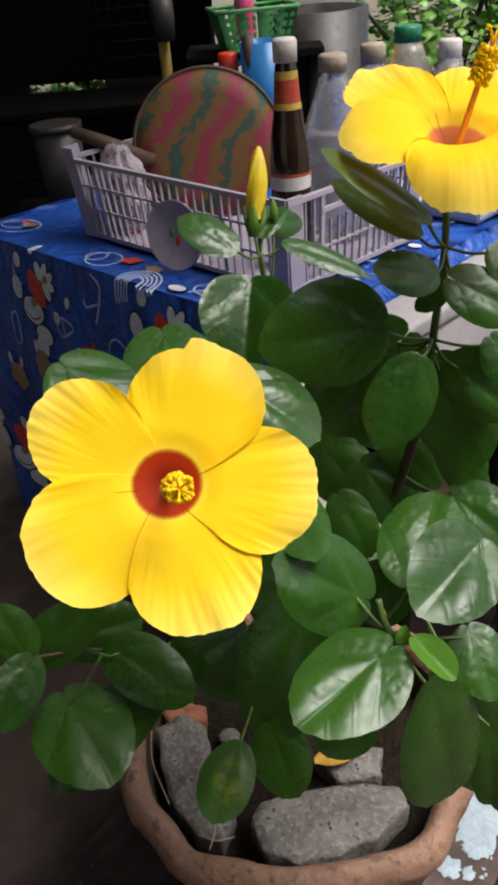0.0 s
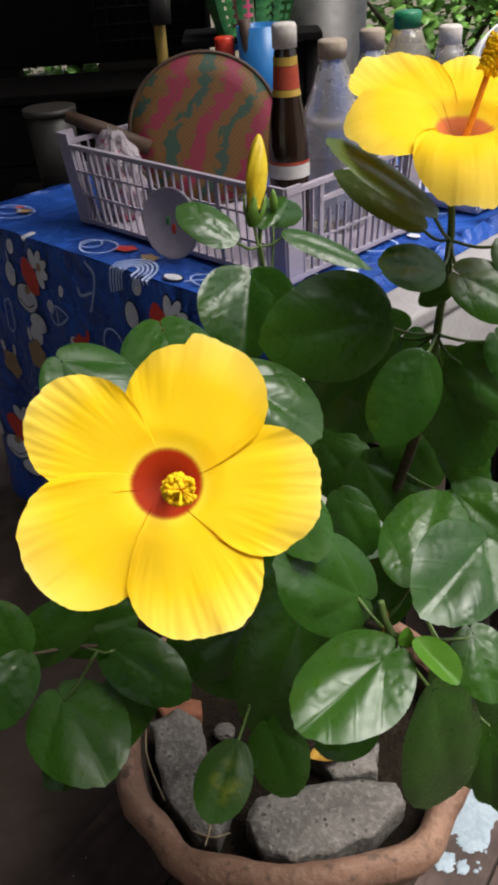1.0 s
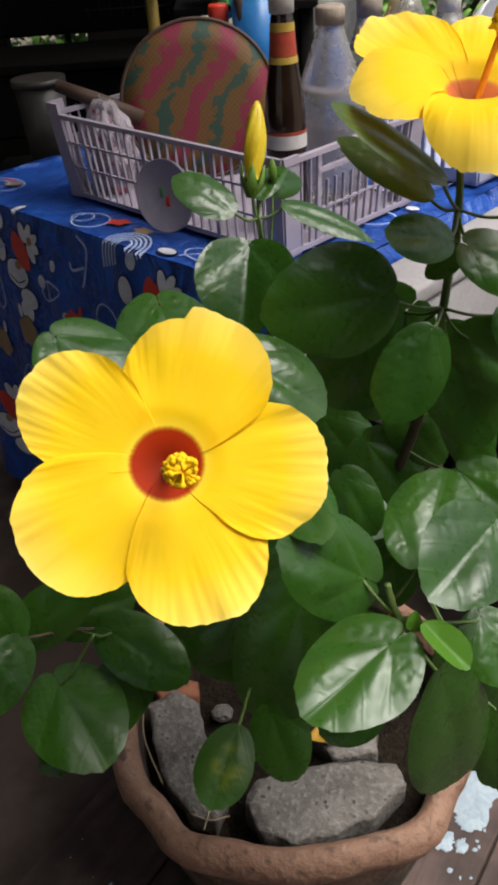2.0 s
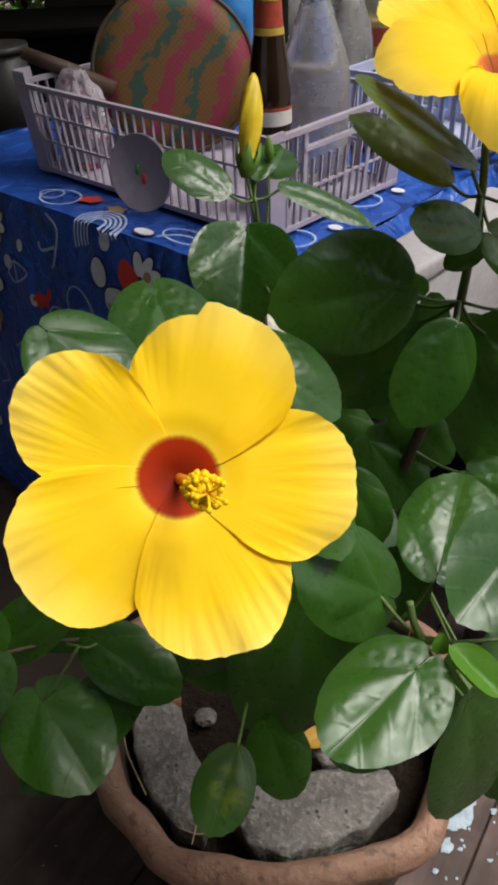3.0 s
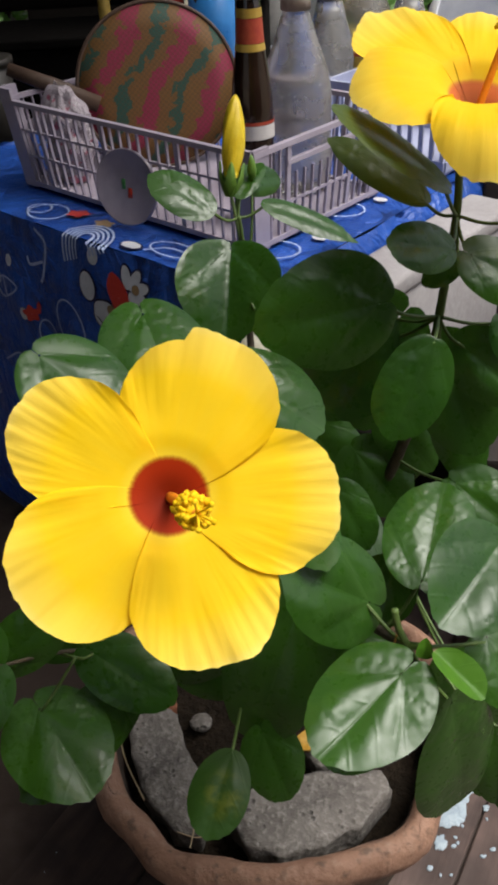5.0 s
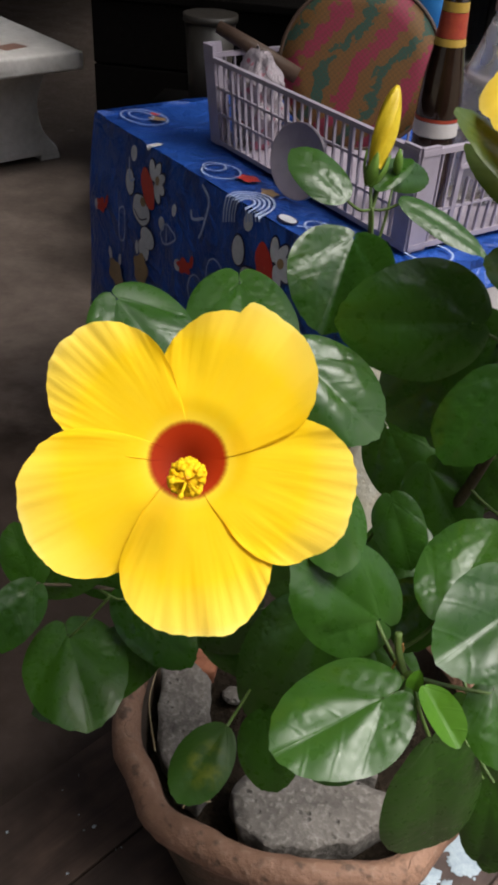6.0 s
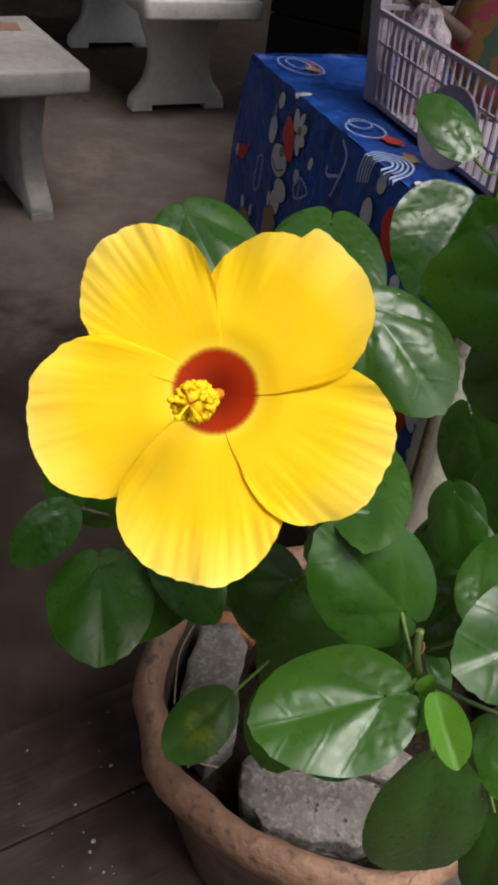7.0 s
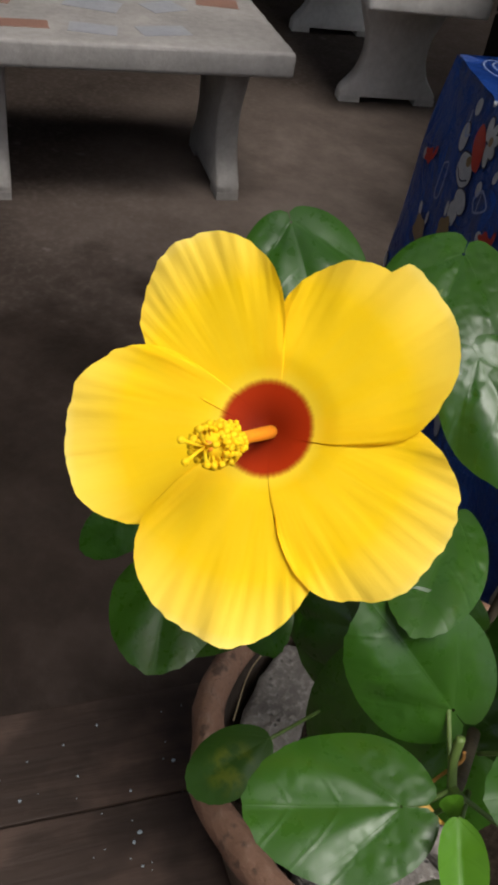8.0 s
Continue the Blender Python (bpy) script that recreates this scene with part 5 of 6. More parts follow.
leaf(LEAF, (0.123, 0.604, 0.746), (0.047, 0.583, 0.745), 0.072, lobe=0.14, egg=0.16, face=(0.27, -0.93, 0.24), node=(0.165, 0.620, 0.725))
leaf(LEAF, (0.148, 0.651, 0.711), (0.082, 0.632, 0.654), 0.081, up=0.0, node=(0.165, 0.620, 0.725))
leaf(LEAF, (0.031, 0.772, 0.747), (-0.014, 0.786, 0.777), 0.038, lobe=0.02, egg=0, face=(0.31, -0.60, 0.74), node=(0.050, 0.790, 0.735))
leaf(LEAF, (0.070, 0.795, 0.744), (0.139, 0.778, 0.721), 0.027, lobe=0.02, face=(0.19, -0.42, 0.89), point=0.1, node=(0.050, 0.790, 0.735))
leaf(LEAF, (0.050, 0.807, 0.758), (0.093, 0.842, 0.748), 0.028, lobe=0.02, face=(0.62, -0.60, 0.50), node=(0.050, 0.790, 0.735))
leaf(LEAF, (0.051, 0.795, 0.749), (0.074, 0.830, 0.767), 0.018, lobe=0.02, node=(0.050, 0.790, 0.735))
leaf(LEAF, (0.144, 0.557, 0.743), (0.116, 0.533, 0.695), 0.043, lobe=0.05, egg=0, face=(-0.09, -0.87, 0.49), node=(0.165, 0.620, 0.725))
leaf(OLIVE, (0.153, 0.587, 0.822), (0.095, 0.591, 0.870), 0.039, lobe=0.05, face=(0.60, -0.30, 0.74), node=(0.173, 0.629, 0.788))
leaf(OLIVE, (0.157, 0.643, 0.793), (0.105, 0.681, 0.828), 0.026, lobe=0.05, node=(0.173, 0.629, 0.788))
leaf(LEAF, (0.160, 0.588, 0.784), (0.120, 0.571, 0.799), 0.031, lobe=0.05, face=(0.10, -0.76, 0.64), node=(0.173, 0.629, 0.788))
leaf(LEAF, (0.173, 0.615, 0.766), (0.151, 0.617, 0.751), 0.021, node=(0.173, 0.629, 0.788))
leaf(LEAF, (0.174, 0.6, 0.775), (0.215, 0.585, 0.754), 0.040, face=(0.1, -0.75, 0.65), node=(0.173, 0.629, 0.788))
leaf(LEAF, (0.204, 0.616, 0.789), (0.222, 0.6, 0.768), 0.032, face=(0.2, -0.7, 0.68), node=(0.173, 0.629, 0.788))
leaf(LEAF, (0.206, 0.615, 0.722), (0.227, 0.6, 0.691), 0.034, face=(0.1, -0.8, 0.6), node=(0.165, 0.620, 0.725))
leaf(LEAF, (0.172, 0.631, 0.696), (0.197, 0.600, 0.625), 0.062, up=0.0, node=(0.165, 0.620, 0.725))
leaf(LEAF, (0.185, 0.646, 0.653), (0.199, 0.609, 0.592), 0.041, up=0.1, node=(0.152, 0.638, 0.62))
leaf(LEAF, (0.144, 0.657, 0.625), (0.181, 0.643, 0.581), 0.041, up=0.1, node=(0.145, 0.645, 0.58))
leaf(LEAF, (0.202, 0.658, 0.605), (0.215, 0.634, 0.565), 0.025, up=0.1, node=(0.14, 0.645, 0.55))
leaf(LEAF, (0.133, 0.504, 0.607), (0.162, 0.562, 0.638), 0.061, lobe=0.1, face=(-0.03, -0.46, 0.88), node=(0.112, 0.50, 0.575))
leaf(LEAF, (0.170, 0.486, 0.651), (0.127, 0.438, 0.642), 0.059, lobe=0.1, cup=0.02, face=(0.33, -0.45, 0.83), fold=0.10, node=(0.20, 0.50, 0.60))
leaf(LEAF, (0.163, 0.467, 0.595), (0.173, 0.435, 0.569), 0.039, lobe=0.14, face=(0.14, -0.59, 0.80), node=(0.112, 0.452, 0.611))
leaf(LEAF, (0.130, 0.423, 0.597), (0.155, 0.426, 0.477), 0.064, lobe=0.06, egg=-0.26, face=(0.42, -0.85, 0.26), node=(0.118, 0.47, 0.59))
leaf(YOUNG, (0.120, 0.431, 0.629), (0.139, 0.405, 0.623), 0.019, lobe=0.02, egg=-0.1, cup=-0.2, face=(0.02, -0.20, 0.98), fold=0.15, node=(0.118, 0.447, 0.616))
leaf(YOUNG, (0.116, 0.436, 0.619), (0.117, 0.438, 0.631), 0.009, lobe=0.02, cup=-0.4, node=(0.118, 0.447, 0.616))
leaf(LEAF, (0.197, 0.469, 0.487), (0.192, 0.454, 0.424), 0.030, node=(0.16, 0.52, 0.50))
leaf(LEAF, (0.198, 0.509, 0.399), (0.196, 0.502, 0.369), 0.020, node=(0.16, 0.52, 0.45))
leaf(LEAF, (-0.133, 0.564, 0.450), (-0.092, 0.500, 0.433), 0.079, lobe=0.2, face=(0.03, -0.17, 0.98), node=(-0.10, 0.575, 0.49))
leaf(LEAF, (-0.148, 0.546, 0.514), (-0.167, 0.506, 0.487), 0.038, up=-0.3, node=(-0.150, 0.556, 0.510))
leaf(LEAF, (-0.153, 0.557, 0.512), (-0.169, 0.569, 0.552), 0.035, up=-0.3, node=(-0.150, 0.556, 0.510))
leaf(LEAF, (-0.153, 0.570, 0.496), (-0.096, 0.585, 0.536), 0.045, up=-0.3, node=(-0.150, 0.556, 0.510))
leaf(LEAF, (-0.091, 0.587, 0.481), (-0.031, 0.551, 0.459), 0.053, up=-0.3, node=(-0.10, 0.575, 0.49))
leaf(SPOT, (0.010, 0.490, 0.478), (-0.013, 0.445, 0.454), 0.041, lobe=0.03, egg=-0.05, face=(-0.10, -0.42, 0.90), node=(0.03, 0.60, 0.45))
leaf(LEAF, (0.033, 0.523, 0.449), (0.048, 0.495, 0.402), 0.047, up=0.2, node=(0.03, 0.60, 0.45))
leaf(LEAF, (0.061, 0.553, 0.534), (0.024, 0.518, 0.440), 0.078, up=0.2, node=(0.03, 0.60, 0.45))
leaf(LEAF, (-0.069, 0.577, 0.446), (-0.149, 0.520, 0.395), 0.056, up=-0.3, node=(-0.07, 0.60, 0.46))
leaf(LEAF, (0.076, 0.566, 0.574), (0.018, 0.565, 0.538), 0.055, up=-0.3, node=(0.075, 0.62, 0.52))
leaf(LEAF, (0.011, 0.585, 0.493), (-0.049, 0.583, 0.455), 0.061, up=-0.3, node=(0.02, 0.62, 0.46))
leaf(LEAF, (0.099, 0.554, 0.515), (0.125, 0.519, 0.477), 0.052, up=0.2, node=(0.075, 0.62, 0.52))
leaf(LEAF, (0.115, 0.613, 0.573), (0.093, 0.572, 0.545), 0.053, up=0.2, node=(0.075, 0.62, 0.52))
leaf(LEAF, (-0.024, 0.598, 0.477), (0.020, 0.572, 0.434), 0.057, up=-0.3, node=(0.02, 0.62, 0.46))
leaf(LEAF, (0.181, 0.618, 0.704), (0.217, 0.587, 0.679), 0.048, up=-0.3, node=(0.165, 0.620, 0.725))
leaf(LEAF, (0.142, 0.653, 0.695), (0.118, 0.628, 0.636), 0.052, up=0.0, node=(0.165, 0.620, 0.725))
leaf(LEAF, (-0.135, 0.607, 0.478), (-0.073, 0.623, 0.483), 0.053, up=-0.3, node=(-0.10, 0.575, 0.49))
leaf(LEAF, (0.121, 0.653, 0.599), (0.154, 0.628, 0.558), 0.060, up=0.1, node=(0.138, 0.65, 0.53))
leaf(LEAF, (0.184, 0.607, 0.598), (0.219, 0.572, 0.579), 0.051, up=0.1, node=(0.148, 0.64, 0.60))
leaf(LEAF, (0.096, 0.591, 0.614), (0.116, 0.568, 0.577), 0.036, up=0.1, node=(0.075, 0.62, 0.52))
leaf(LEAF, (0.126, 0.539, 0.587), (0.103, 0.519, 0.554), 0.044, up=0.1, node=(0.075, 0.62, 0.52))
leaf(LEAF, (0.087, 0.682, 0.611), (0.125, 0.652, 0.560), 0.057, up=0.1, node=(0.13, 0.655, 0.50))


# ---- flowers ----
def pollen():
    k = Mat("pollen_gold", (0.98, 0.72, 0.01), 0.9, 0, 0.1)
    k.set("Base Color", k.ramp(k.noise(400, 3), [(0.3, (0.98, 0.60, 0.004)), (0.7, (0.99, 0.74, 0.03))]))
    tr = k.node("ShaderNodeBsdfTranslucent", Color=(1.0, 0.72, 0.02, 1))
    mixer = k.node("ShaderNodeMixShader", Fac=0.25)
    k.t.links.new(k.b.outputs[0], mixer.inputs[1])
    k.t.links.new(tr.outputs[0], mixer.inputs[2])
    k.t.links.new(mixer.outputs[0], k.t.nodes["Material Output"].inputs["Surface"])
    return k.m


ANTHER = pollen()



def petal(parent, frame_m, material, ang, span, length, round_=0.42, skew=0.0, lift=0.0, twist=0.004, flare=0.0, throat=0.009, seed=0.0, notch=None):
    """A fan-shaped petal in the flower's frame: x, y across the flower, z out of it."""
    bm = bmesh.new()
    rows, uvs = [], []
    NU, NV = 28, 84
    for i in range(NU + 1):
        u = i / NU
        row, uvr = [], []
        for j in range(NV + 1):
            v = -1 + 2 * j / NV
            vv = v + skew * (1 - v * v)
            end = max(0.0, 1 - min(1.0, abs(vv)) ** 2) ** round_
            end = 0.34 + 0.66 * end
            end += 0.010 * noise.noise(vec(v * 16, seed, 1)) + 0.008 * noise.noise(vec(v * 7, seed, 3)) + 0.03 * noise.noise(vec(v * 2.2, seed, 5))
            if notch:
                end *= 1 - notch[1] * min(1.0, max(0.0, (v - notch[0]) / 0.05))
            r = length * u * end
            a = radians(ang) + radians(span) * v * (1.22 - 0.26 * u)
            q = r / length
            z = throat * (-1 + min(1.0, q / 0.36) ** 0.75) + lift * q * q + twist * v * min(1.0, (q * 2.0) ** 2.4) + flare * q ** 3
            ruff = max(0.0, (u - 0.45) / 0.55)
            z += 0.0015 * ruff * ruff * math.sin(7 * v + seed * 2) + 0.0036 * ruff * noise.noise(vec(v * 3.5, u * 2, seed))
            z += 0.0008 * ruff ** 2 * noise.noise(vec(v * 14, u * 2.5, seed + 4)) + 0.0005 * ruff * noise.noise(vec(v * 26, u * 3, seed + 8))
            row.append(frame_m @ vec(r * math.cos(a), r * math.sin(a), z))
            uvr.append((q, v))
        rows.append(row)
        uvs.append(uvr)
    grid(bm, rows, uvs)
    bmesh.ops.transform(bm, matrix=ROOT, verts=bm.verts)
    return part("petal", bm, material, parent)


def frame_at(c, normal, up):
    n = vec(*normal).normalized()
    x = vec(*up).cross(n).normalized()
    m = Matrix((x, n.cross(x), n)).transposed().to_4x4()
    m.translation = vec(*c)
    return m


def stamens(parent, c, way, length, r, seed, first=0.45, spread=0.007):
    """The column with its anthers on short threads and five stigma pads."""
    c, way = vec(*c), vec(*way).normalized()
    rnd = random.Random(seed)
    bend = way.orthogonal().normalized() * 0.003
    pts = [c + way * (length * k / 8) + bend * (k / 8) ** 2 for k in range(9)]
    bm = tube(pts, [r * (1.25 - 0.4 * k / 8) for k in range(9)], 10)
    bmesh.ops.transform(bm, matrix=ROOT, verts=bm.verts)
    part("stamen_column", bm, FILAMENT, parent)
    # added gold core closes the dark gaps; single anthers stand out of it
    core = [c + way * (length * f) + bend * f * f for f in (first - 0.02, first + 0.06, (first + 1) / 2, 0.93, 0.985)]
    bm = tube(core, [spread * q for q in (0.30, 0.78, 0.86, 0.74, 0.30)], 16)
    bmesh.ops.create_icosphere(bm, subdivisions=2, radius=spread * 0.72, matrix=Matrix.Translation(core[3]))
    for k in range(260):
        f = first + (0.97 - first) * rnd.random()
        p = c + way * (length * f) + bend * f * f
        s = Matrix.Rotation(rnd.random() * 2 * math.pi, 3, way) @ way.orthogonal().normalized()
        q = p + (s + way * rnd.uniform(-0.1, 0.5)).normalized() * spread * rnd.uniform(0.80, 1.08)
        tube([p, q], 0.00035, 4, bm)
        bmesh.ops.create_icosphere(bm, subdivisions=1, radius=0.00112 * rnd.uniform(0.8, 1.25), matrix=Matrix.Translation(q))
    bmesh.ops.transform(bm, matrix=ROOT, verts=bm.verts)
    tagged(part("anther", bm, ANTHER, parent), "many small golden anthers", kind="stuff")
    for k in range(5):
        s = Matrix.Rotation(2 * math.pi * k / 5 + 0.4, 3, way) @ way.orthogonal().normalized()
        e = pts[-1] + way * 0.009 + s * 0.0058
        bm = tube(smooth_path([pts[-1] - way * 0.002, pts[-1] + way * 0.005 + s * 0.002, e], 3), 0.0006, 6)
        bmesh.ops.create_icosphere(bm, subdivisions=2, radius=0.0013, matrix=Matrix.Translation(e))
        bmesh.ops.transform(bm, matrix=ROOT, verts=bm.verts)
        part("stigma", bm, ANTHER, parent)


def calyx(parent, c, back, size):
    """Green cup and stalk end behind a flower."""
    c, back = vec(*c), vec(*back).normalized()
    bm = bmesh.new()
    s = back.orthogonal().normalized()
    rows = []
    for k, (d, r) in enumerate(((0.0, 1.0), (0.4, 0.95), (0.8, 0.7), (1.0, 0.28), (1.5, 0.2))):
        rows.append([c + back * d * size * 1.6 + (Matrix.Rotation(2 * math.pi * j / 15, 3, back) @ s) * r * size * (0.62 + (0.12 if j % 3 == 0 and k == 0 else 0)) for j in range(15)])
    grid(bm, rows, closed=True)
    bmesh.ops.transform(bm, matrix=ROOT, verts=bm.verts)
    part("calyx", bm, BUD_GREEN, parent)


def flower_root(label):
    ob = new("flower")
    ob.parent = plant
    return tagged(ob, label)


F1 = frame_at((-0.009, 0.451, 0.733), (0.062, -0.752, 0.656), (0, 0, 1))
fl = flower_root("large open yellow hibiscus flower with a red eye")
# each petal lies over the next one, clockwise
petal(fl, F1, PETAL, 143, 41, 0.0805, 0.58, 0.0, 0.008, -0.0022, throat=0.00800, seed=1.0)
petal(fl, F1, PETAL, -150, 46, 0.0825, 0.45, 0.0, 0.008, -0.0022, throat=0.00816, seed=2.2)
petal(fl, F1, PETAL, -78, 46, 0.0815, 0.45, 0.0, 0.007, -0.0022, throat=0.00832, seed=3.1)
petal(fl, F1, PETAL, -10, 45, 0.081, 0.45, 0.0, 0.003, -0.0022, throat=0.00848, seed=4.7)
petal(fl, F1, PETAL, 66, 52, 0.0805, 0.45, 0.0, 0.004, -0.0022, throat=0.00864, seed=5.9, notch=(0.16, 0.075))
stamens(fl, F1 @ vec(0, 0, -0.012), F1.to_3x3() @ vec(0.14, -0.12, 0.98), 0.075, 0.0022, 3, 0.75, 0.0068)
calyx(fl, F1 @ vec(0, 0, -0.017), F1.to_3x3() @ vec(0, 0, -1), 0.011)

F2 = frame_at((0.171, 0.605, 0.867), (-0.03, -0.31, 0.95), (0, 1, 0.2))
fl2 = flower_root("open yellow hibiscus flower on the tall stem with a long stamen column")
petal(fl2, F2, PETAL_TOP, 60, 46, 0.076, 0.45, 0.0, 0.002, 0.0012, throat=0.021, seed=8.2)
petal(fl2, F2, PETAL_TOP, 128, 42, 0.080, 0.45, 0.0, 0.012, 0.0012, throat=0.021, seed=7.0)
petal(fl2, F2, PETAL_TOP, -14, 46, 0.080, 0.45, 0.0, 0.002, 0.0012, throat=0.021, seed=9.1)
petal(fl2, F2, PETAL_TOP, -92, 52, 0.073, 0.45, 0.0, 0.10, 0.002, flare=-0.108, throat=0.021, seed=10.7)
petal(fl2, F2, PETAL_TOP, -174, 50, 0.070, 0.45, 0.0, 0.06, -0.003, flare=-0.056, throat=0.021, seed=11.9)
stamens(fl2, F2 @ vec(0, 0, -0.020), vec(0.26, 0.0, 0.95), 0.067, 0.0018, 8, 0.68, 0.0062)
calyx(fl2, F2 @ vec(0, 0, -0.017), F2.to_3x3() @ vec(0, 0, -1), 0.011)

# bud
bud = flower_root("closed yellow hibiscus bud in a green calyx")
b0, b1 = vec(0.046, 0.803, 0.752), vec(0.055, 0.829, 0.818)
ax = (b1 - b0).normalized()
s0 = ax.orthogonal().normalized()
bm = bmesh.new()
rows = []
for k in range(15):
    f = k / 14
    r = 0.0078 * math.sin(math.pi * min(1, 0.16 + 0.84 * f) ** 1.15) ** 0.7 + 0.0012
    rows.append([b0.lerp(b1, 0.15 + 0.85 * f) + (Matrix.Rotation(2 * math.pi * j / 30 + f * 1.5, 3, ax) @ s0) * r * (1 + 0.20 * ((j % 6) / 6 - 0.5)) for j in range(30)])
v = grid(bm, rows, closed=True)
bm.faces.new(v[0]), bm.faces.new(v[-1])
bmesh.ops.transform(bm, matrix=ROOT, verts=bm.verts)
part("furled_petals", bm, BUD_PETAL, bud)
for k in range(5):
    s = Matrix.Rotation(2 * math.pi * k / 5, 3, ax) @ s0
    w = ax.cross(s)
    bm = bmesh.new()
    rows = []
    for i in range(9):
        f = i / 8
        half = 0.0064 * (1 - f) ** 0.6 * (0.65 + 0.35 * min(1, f * 4))
        out = 0.0030 + 0.0066 * math.sin(min(1, f * 1.5) * math.pi / 2) + 0.001 * f
        rows.append([b0 + ax * (0.026 * f - 0.004) + s * (out - 0.0015 * q * q) + w * half * q for q in (-1, -0.5, 0, 0.5, 1)])
    grid(bm, rows)
    bmesh.ops.transform(bm, matrix=ROOT, verts=bm.verts)
    part("sepal", bm, BUD_GREEN, bud)
small = flower_root("tiny green flower bud beside the larger bud")
bm = lathe([(0.0004, -0.004), (0.003, 0.0), (0.0038, 0.005), (0.0026, 0.012), (0.0004, 0.017)], 12)
bmesh.ops.transform(bm, matrix=ROOT @ Matrix.Translation((0.064, 0.812, 0.760)), verts=bm.verts)
part("furled_petals", bm, BUD_GREEN, small)

# ---- garden beyond ----
BUSH = leaf_material("garden_leaf", (0.10, 0.24, 0.04), (0.16, 0.32, 0.06), (0.3, 0.4, 0.12), 0.4)


def bush(name, label, c, size, count, seed, leafsize=0.06):
    rnd = random.Random(seed)
    t = thing(name, label, "bush", Matrix.Translation(c))
    bm = bmesh.new()
    for k in range(7):
        e = vec(rnd.uniform(-0.6, 0.6) * size[0], rnd.uniform(-0.6, 0.6) * size[1], rnd.uniform(0.6, 0.95) * size[2])
        tube([(0, 0, 0), e * 0.5 + vec(0, 0, 0.1 * size[2]), e], (0.02, 0.013, 0.005), 6, bm)
    tagged(part("stem", bm, BARK, t), kind="stuff")
    verts, faces, uv = [], [], []
    for k in range(count):
        a, h = rnd.uniform(0, 2 * math.pi), rnd.random() ** 0.7
        rr = rnd.random() ** 0.4
        p = vec(size[0] * rr * math.cos(a) * (1 - 0.4 * h * h), size[1] * rr * math.sin(a) * (1 - 0.4 * h * h), size[2] * h)
        p += noise.noise_vector(p * 2 + vec(seed, 0, 0)) * 0.18
        d = vec(math.cos(a) + rnd.uniform(-0.8, 0.8), math.sin(a) + rnd.uniform(-0.8, 0.8), rnd.uniform(-0.7, 0.4)).normalized()
        s = d.cross(vec(rnd.uniform(-0.4, 0.4), rnd.uniform(-0.4, 0.4), 1)).normalized()
        n = s.cross(d)
        L = leafsize * rnd.uniform(0.6, 1.3)
        i0 = len(verts)
        for f, w, z in ((0, 0, 0), (0.35, 0.3, -0.03), (0.35, -0.3, -0.03), (0.7, 0.24, 0.0), (0.7, -0.24, 0.0), (1, 0, -0.12), (0.35, 0, 0.02), (0.7, 0, 0.04)):
            verts.append(p + d * L * f + s * L * w + n * L * z)
        faces += [(i0, i0 + 1, i0 + 6), (i0, i0 + 6, i0 + 2), (i0 + 1, i0 + 3, i0 + 7, i0 + 6), (i0 + 6, i0 + 7, i0 + 4, i0 + 2), (i0 + 3, i0 + 5, i0 + 7), (i0 + 7, i0 + 5, i0 + 4)]
    me = bpy.data.meshes.new("crown")
    me.from_pydata([tuple(v) for v in verts], [], faces)
    me.uv_layers.new(name="UVMap")
    me.materials.append(BUSH)
    ob = tagged(new("crown", me), kind="stuff")
    ob.parent = t
    return t


bush("garden_bush", "leafy green garden bush in daylight", (0.95, 4.3, -0.03), (0.7, 0.6, 0.9), 2200, 1, 0.08)
bush("garden_bush", "low leafy green garden plant in daylight", (1.8, 3.6, -0.03), (0.7, 0.6, 0.8), 1800, 2, 0.09)
bush("garden_bush", "leafy green bush at the garden edge", (2.6, 4.6, -0.03), (0.9, 0.8, 1.3), 2200, 3, 0.1)
bush("garden_bush", "leafy green bush in the garden", (1.6, 5.6, -0.03), (1.1, 0.8, 1.4), 2200, 4, 0.1)

bush("garden_bush", "low leafy green bush seen under the cupboard", (-1.1, 6.6, -0.03), (0.8, 0.35, 0.6), 1800, 6, 0.09)


# ---- paint on the planks ----
PAINT = stained("pale_blue_paint", (0.21, 0.27, 0.32), (0.38, 0.44, 0.48), 0.7, 45, 160, 0.4, 0.002)


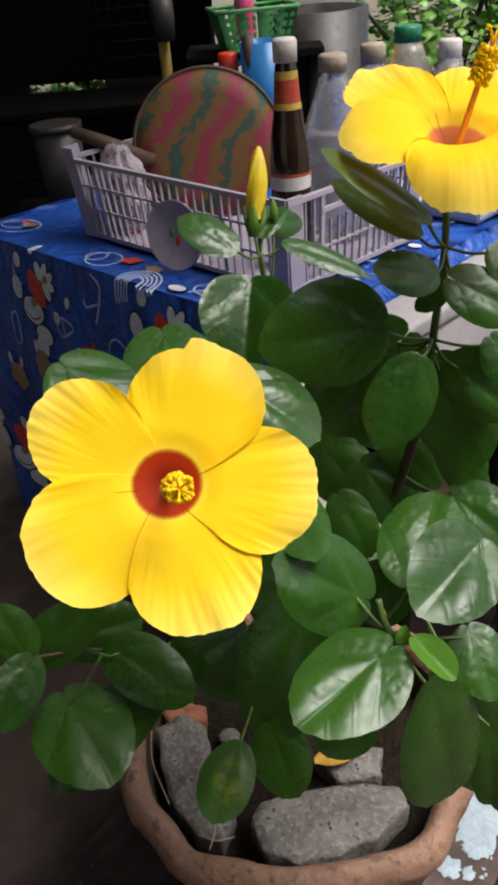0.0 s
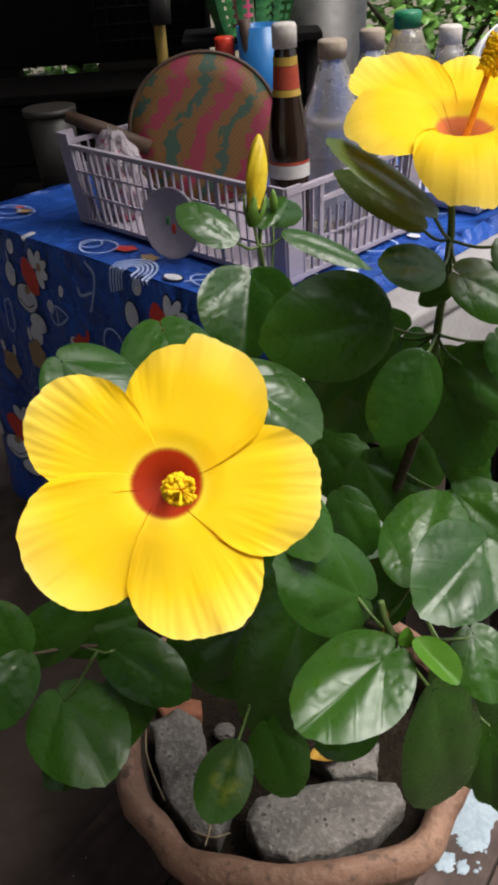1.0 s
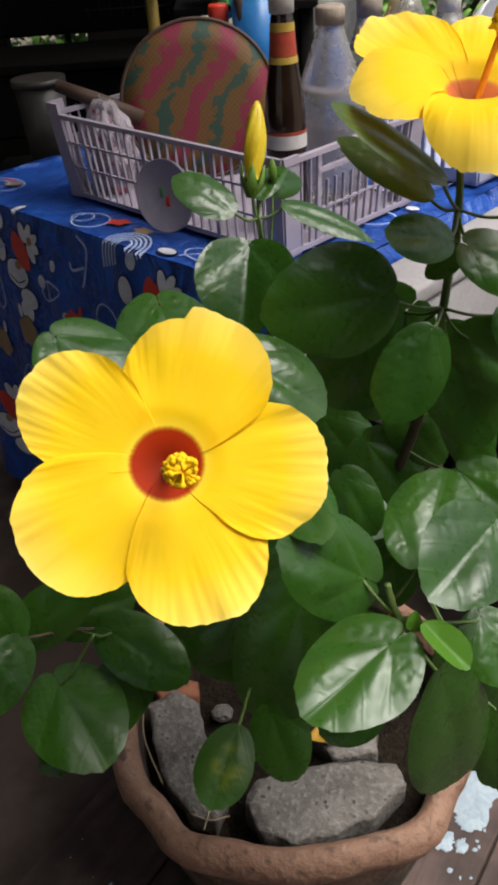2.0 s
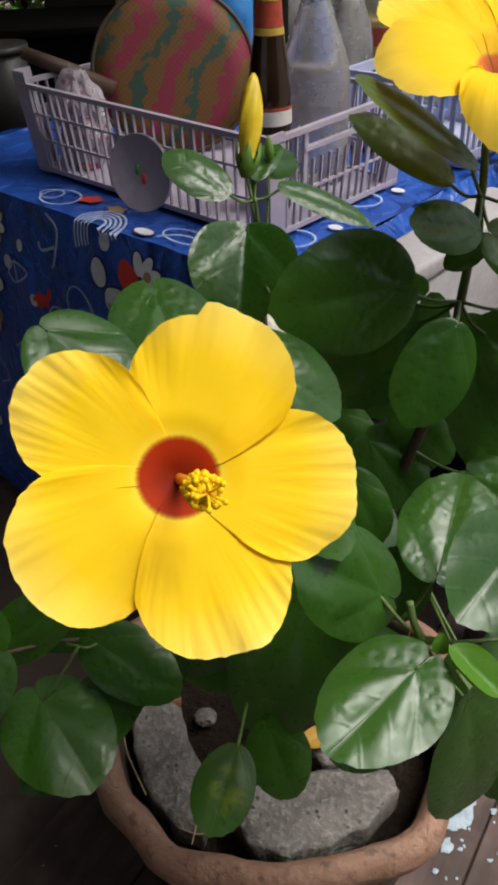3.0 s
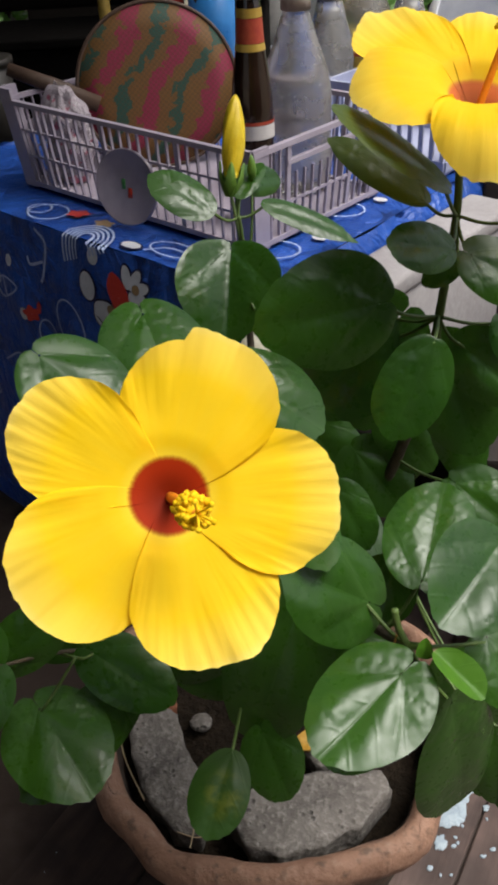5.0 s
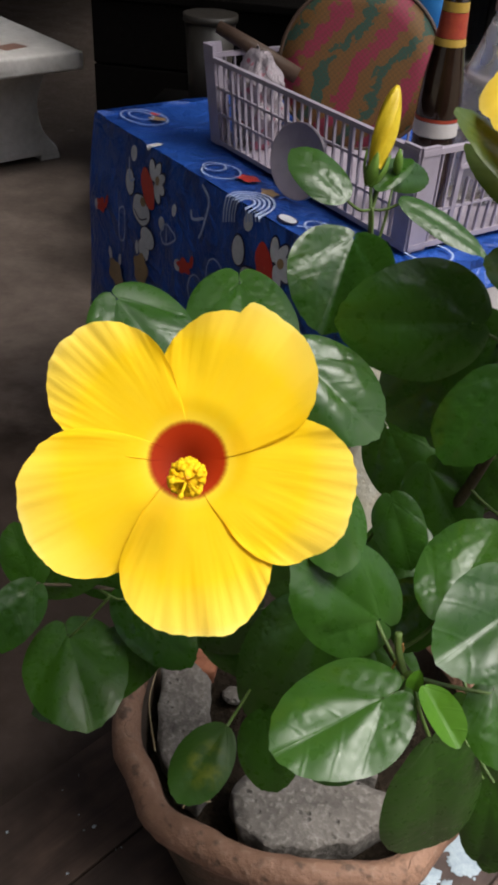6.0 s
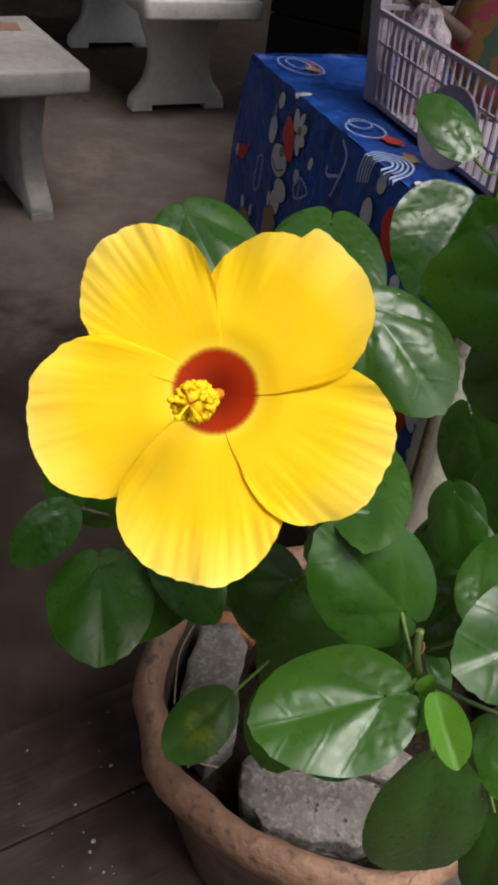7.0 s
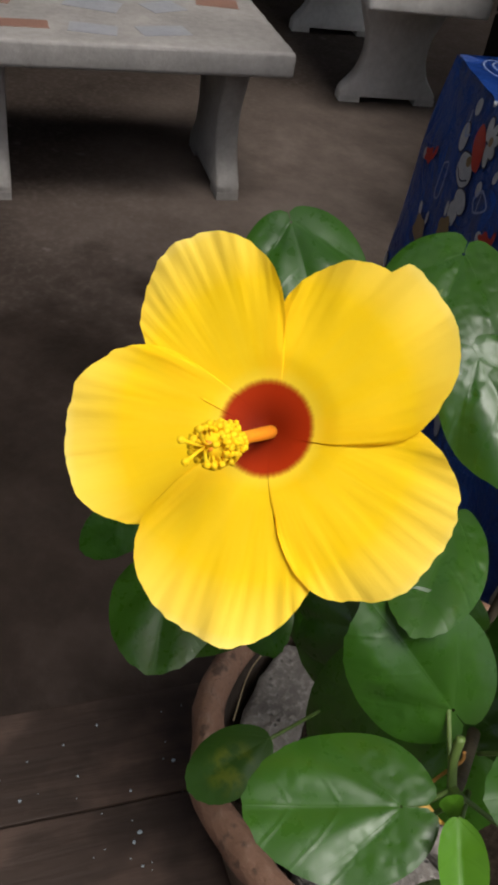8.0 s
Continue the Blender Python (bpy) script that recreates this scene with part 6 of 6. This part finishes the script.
def splash(x, y, w, h, turn, seed, n=56):
    """A dried splash of paint, thin and ragged."""
    bm = bmesh.new()
    c, s = math.cos(radians(turn)), math.sin(radians(turn))
    rings = []
    for f, z in ((1.0, 0.0), (0.97, 0.0004), (0.5, 0.0005), (0.02, 0.0005)):
        ring = []
        for k in range(n):
            a = 2 * math.pi * k / n
            q = f * (1 + 0.45 * noise.noise(vec(math.cos(a) * 1.7, math.sin(a) * 1.7, seed)) + 0.3 * noise.noise(vec(math.cos(a) * 6, math.sin(a) * 6, seed)))
            px, py = w / 2 * q * math.cos(a), h / 2 * q * math.sin(a)
            ring.append((px * c - py * s, px * s + py * c, z))
        rings.append(ring)
    v = grid(bm, rings, closed=True)
    bm.faces.new(v[-1])
    bmesh.ops.recalc_face_normals(bm, faces=bm.faces)
    ob = part("paint_splash", bm, PAINT)
    ob.matrix_world = Matrix.Translation((x, y, 0.0032))
    return tagged(ob, "dried pale blue paint splash on a plank", "paint", "paint splashes on the planks")


splash(0.282, 0.755, 0.075, 0.12, -30, 1.0)
splash(0.262, 0.705, 0.035, 0.03, 10, 2.0)
splash(0.222, 0.682, 0.030, 0.026, 0, 3.0)
splash(0.243, 0.672, 0.014, 0.022, -20, 4.0)
rnd = random.Random(11)
for k in range(16):
    splash(rnd.uniform(0.215, 0.31), rnd.uniform(0.61, 0.71), rnd.uniform(0.003, 0.008), rnd.uniform(0.003, 0.007), 0, k, 10)
for k in range(26):
    size = 0.0012 + 0.0034 * rnd.random() ** 3
    splash(rnd.uniform(-0.30, -0.10), rnd.uniform(0.50, 0.72), size, size * rnd.uniform(0.7, 1.3), 0, k * 1.7, 16)

# ---- floor planks ----
rnd = random.Random(4)
joints = [-0.612, -0.478, -0.322, -0.160, -0.005, 0.15, 0.30, 0.45, 0.60]
for a, b in zip(joints, joints[1:]):
    cuts = sorted([-0.9, rnd.uniform(1.25, 1.7), 2.1])
    for s0_, s1_ in zip(cuts, cuts[1:]):
        w = b - a - 0.003
        bm = box(-w / 2, w / 2, -(s1_ - s0_) / 2 + 0.002, (s1_ - s0_) / 2 - 0.002, -0.03, 0.0, 0.0015)
        ob = part("plank", bm, PLANK_DAMP_SHADE if b < -0.3 else PLANK_DRY, floor_boards, smooth=False)
        c = SIDE * (a + b) / 2 + DIR * (s0_ + s1_) / 2
        ob.matrix_world = Matrix.Translation((c.x, c.y, 0.002 + 0.0)) @ pose(0, 0, 0, 0, 0, -math.degrees(math.atan2(DIR.x, DIR.y)))
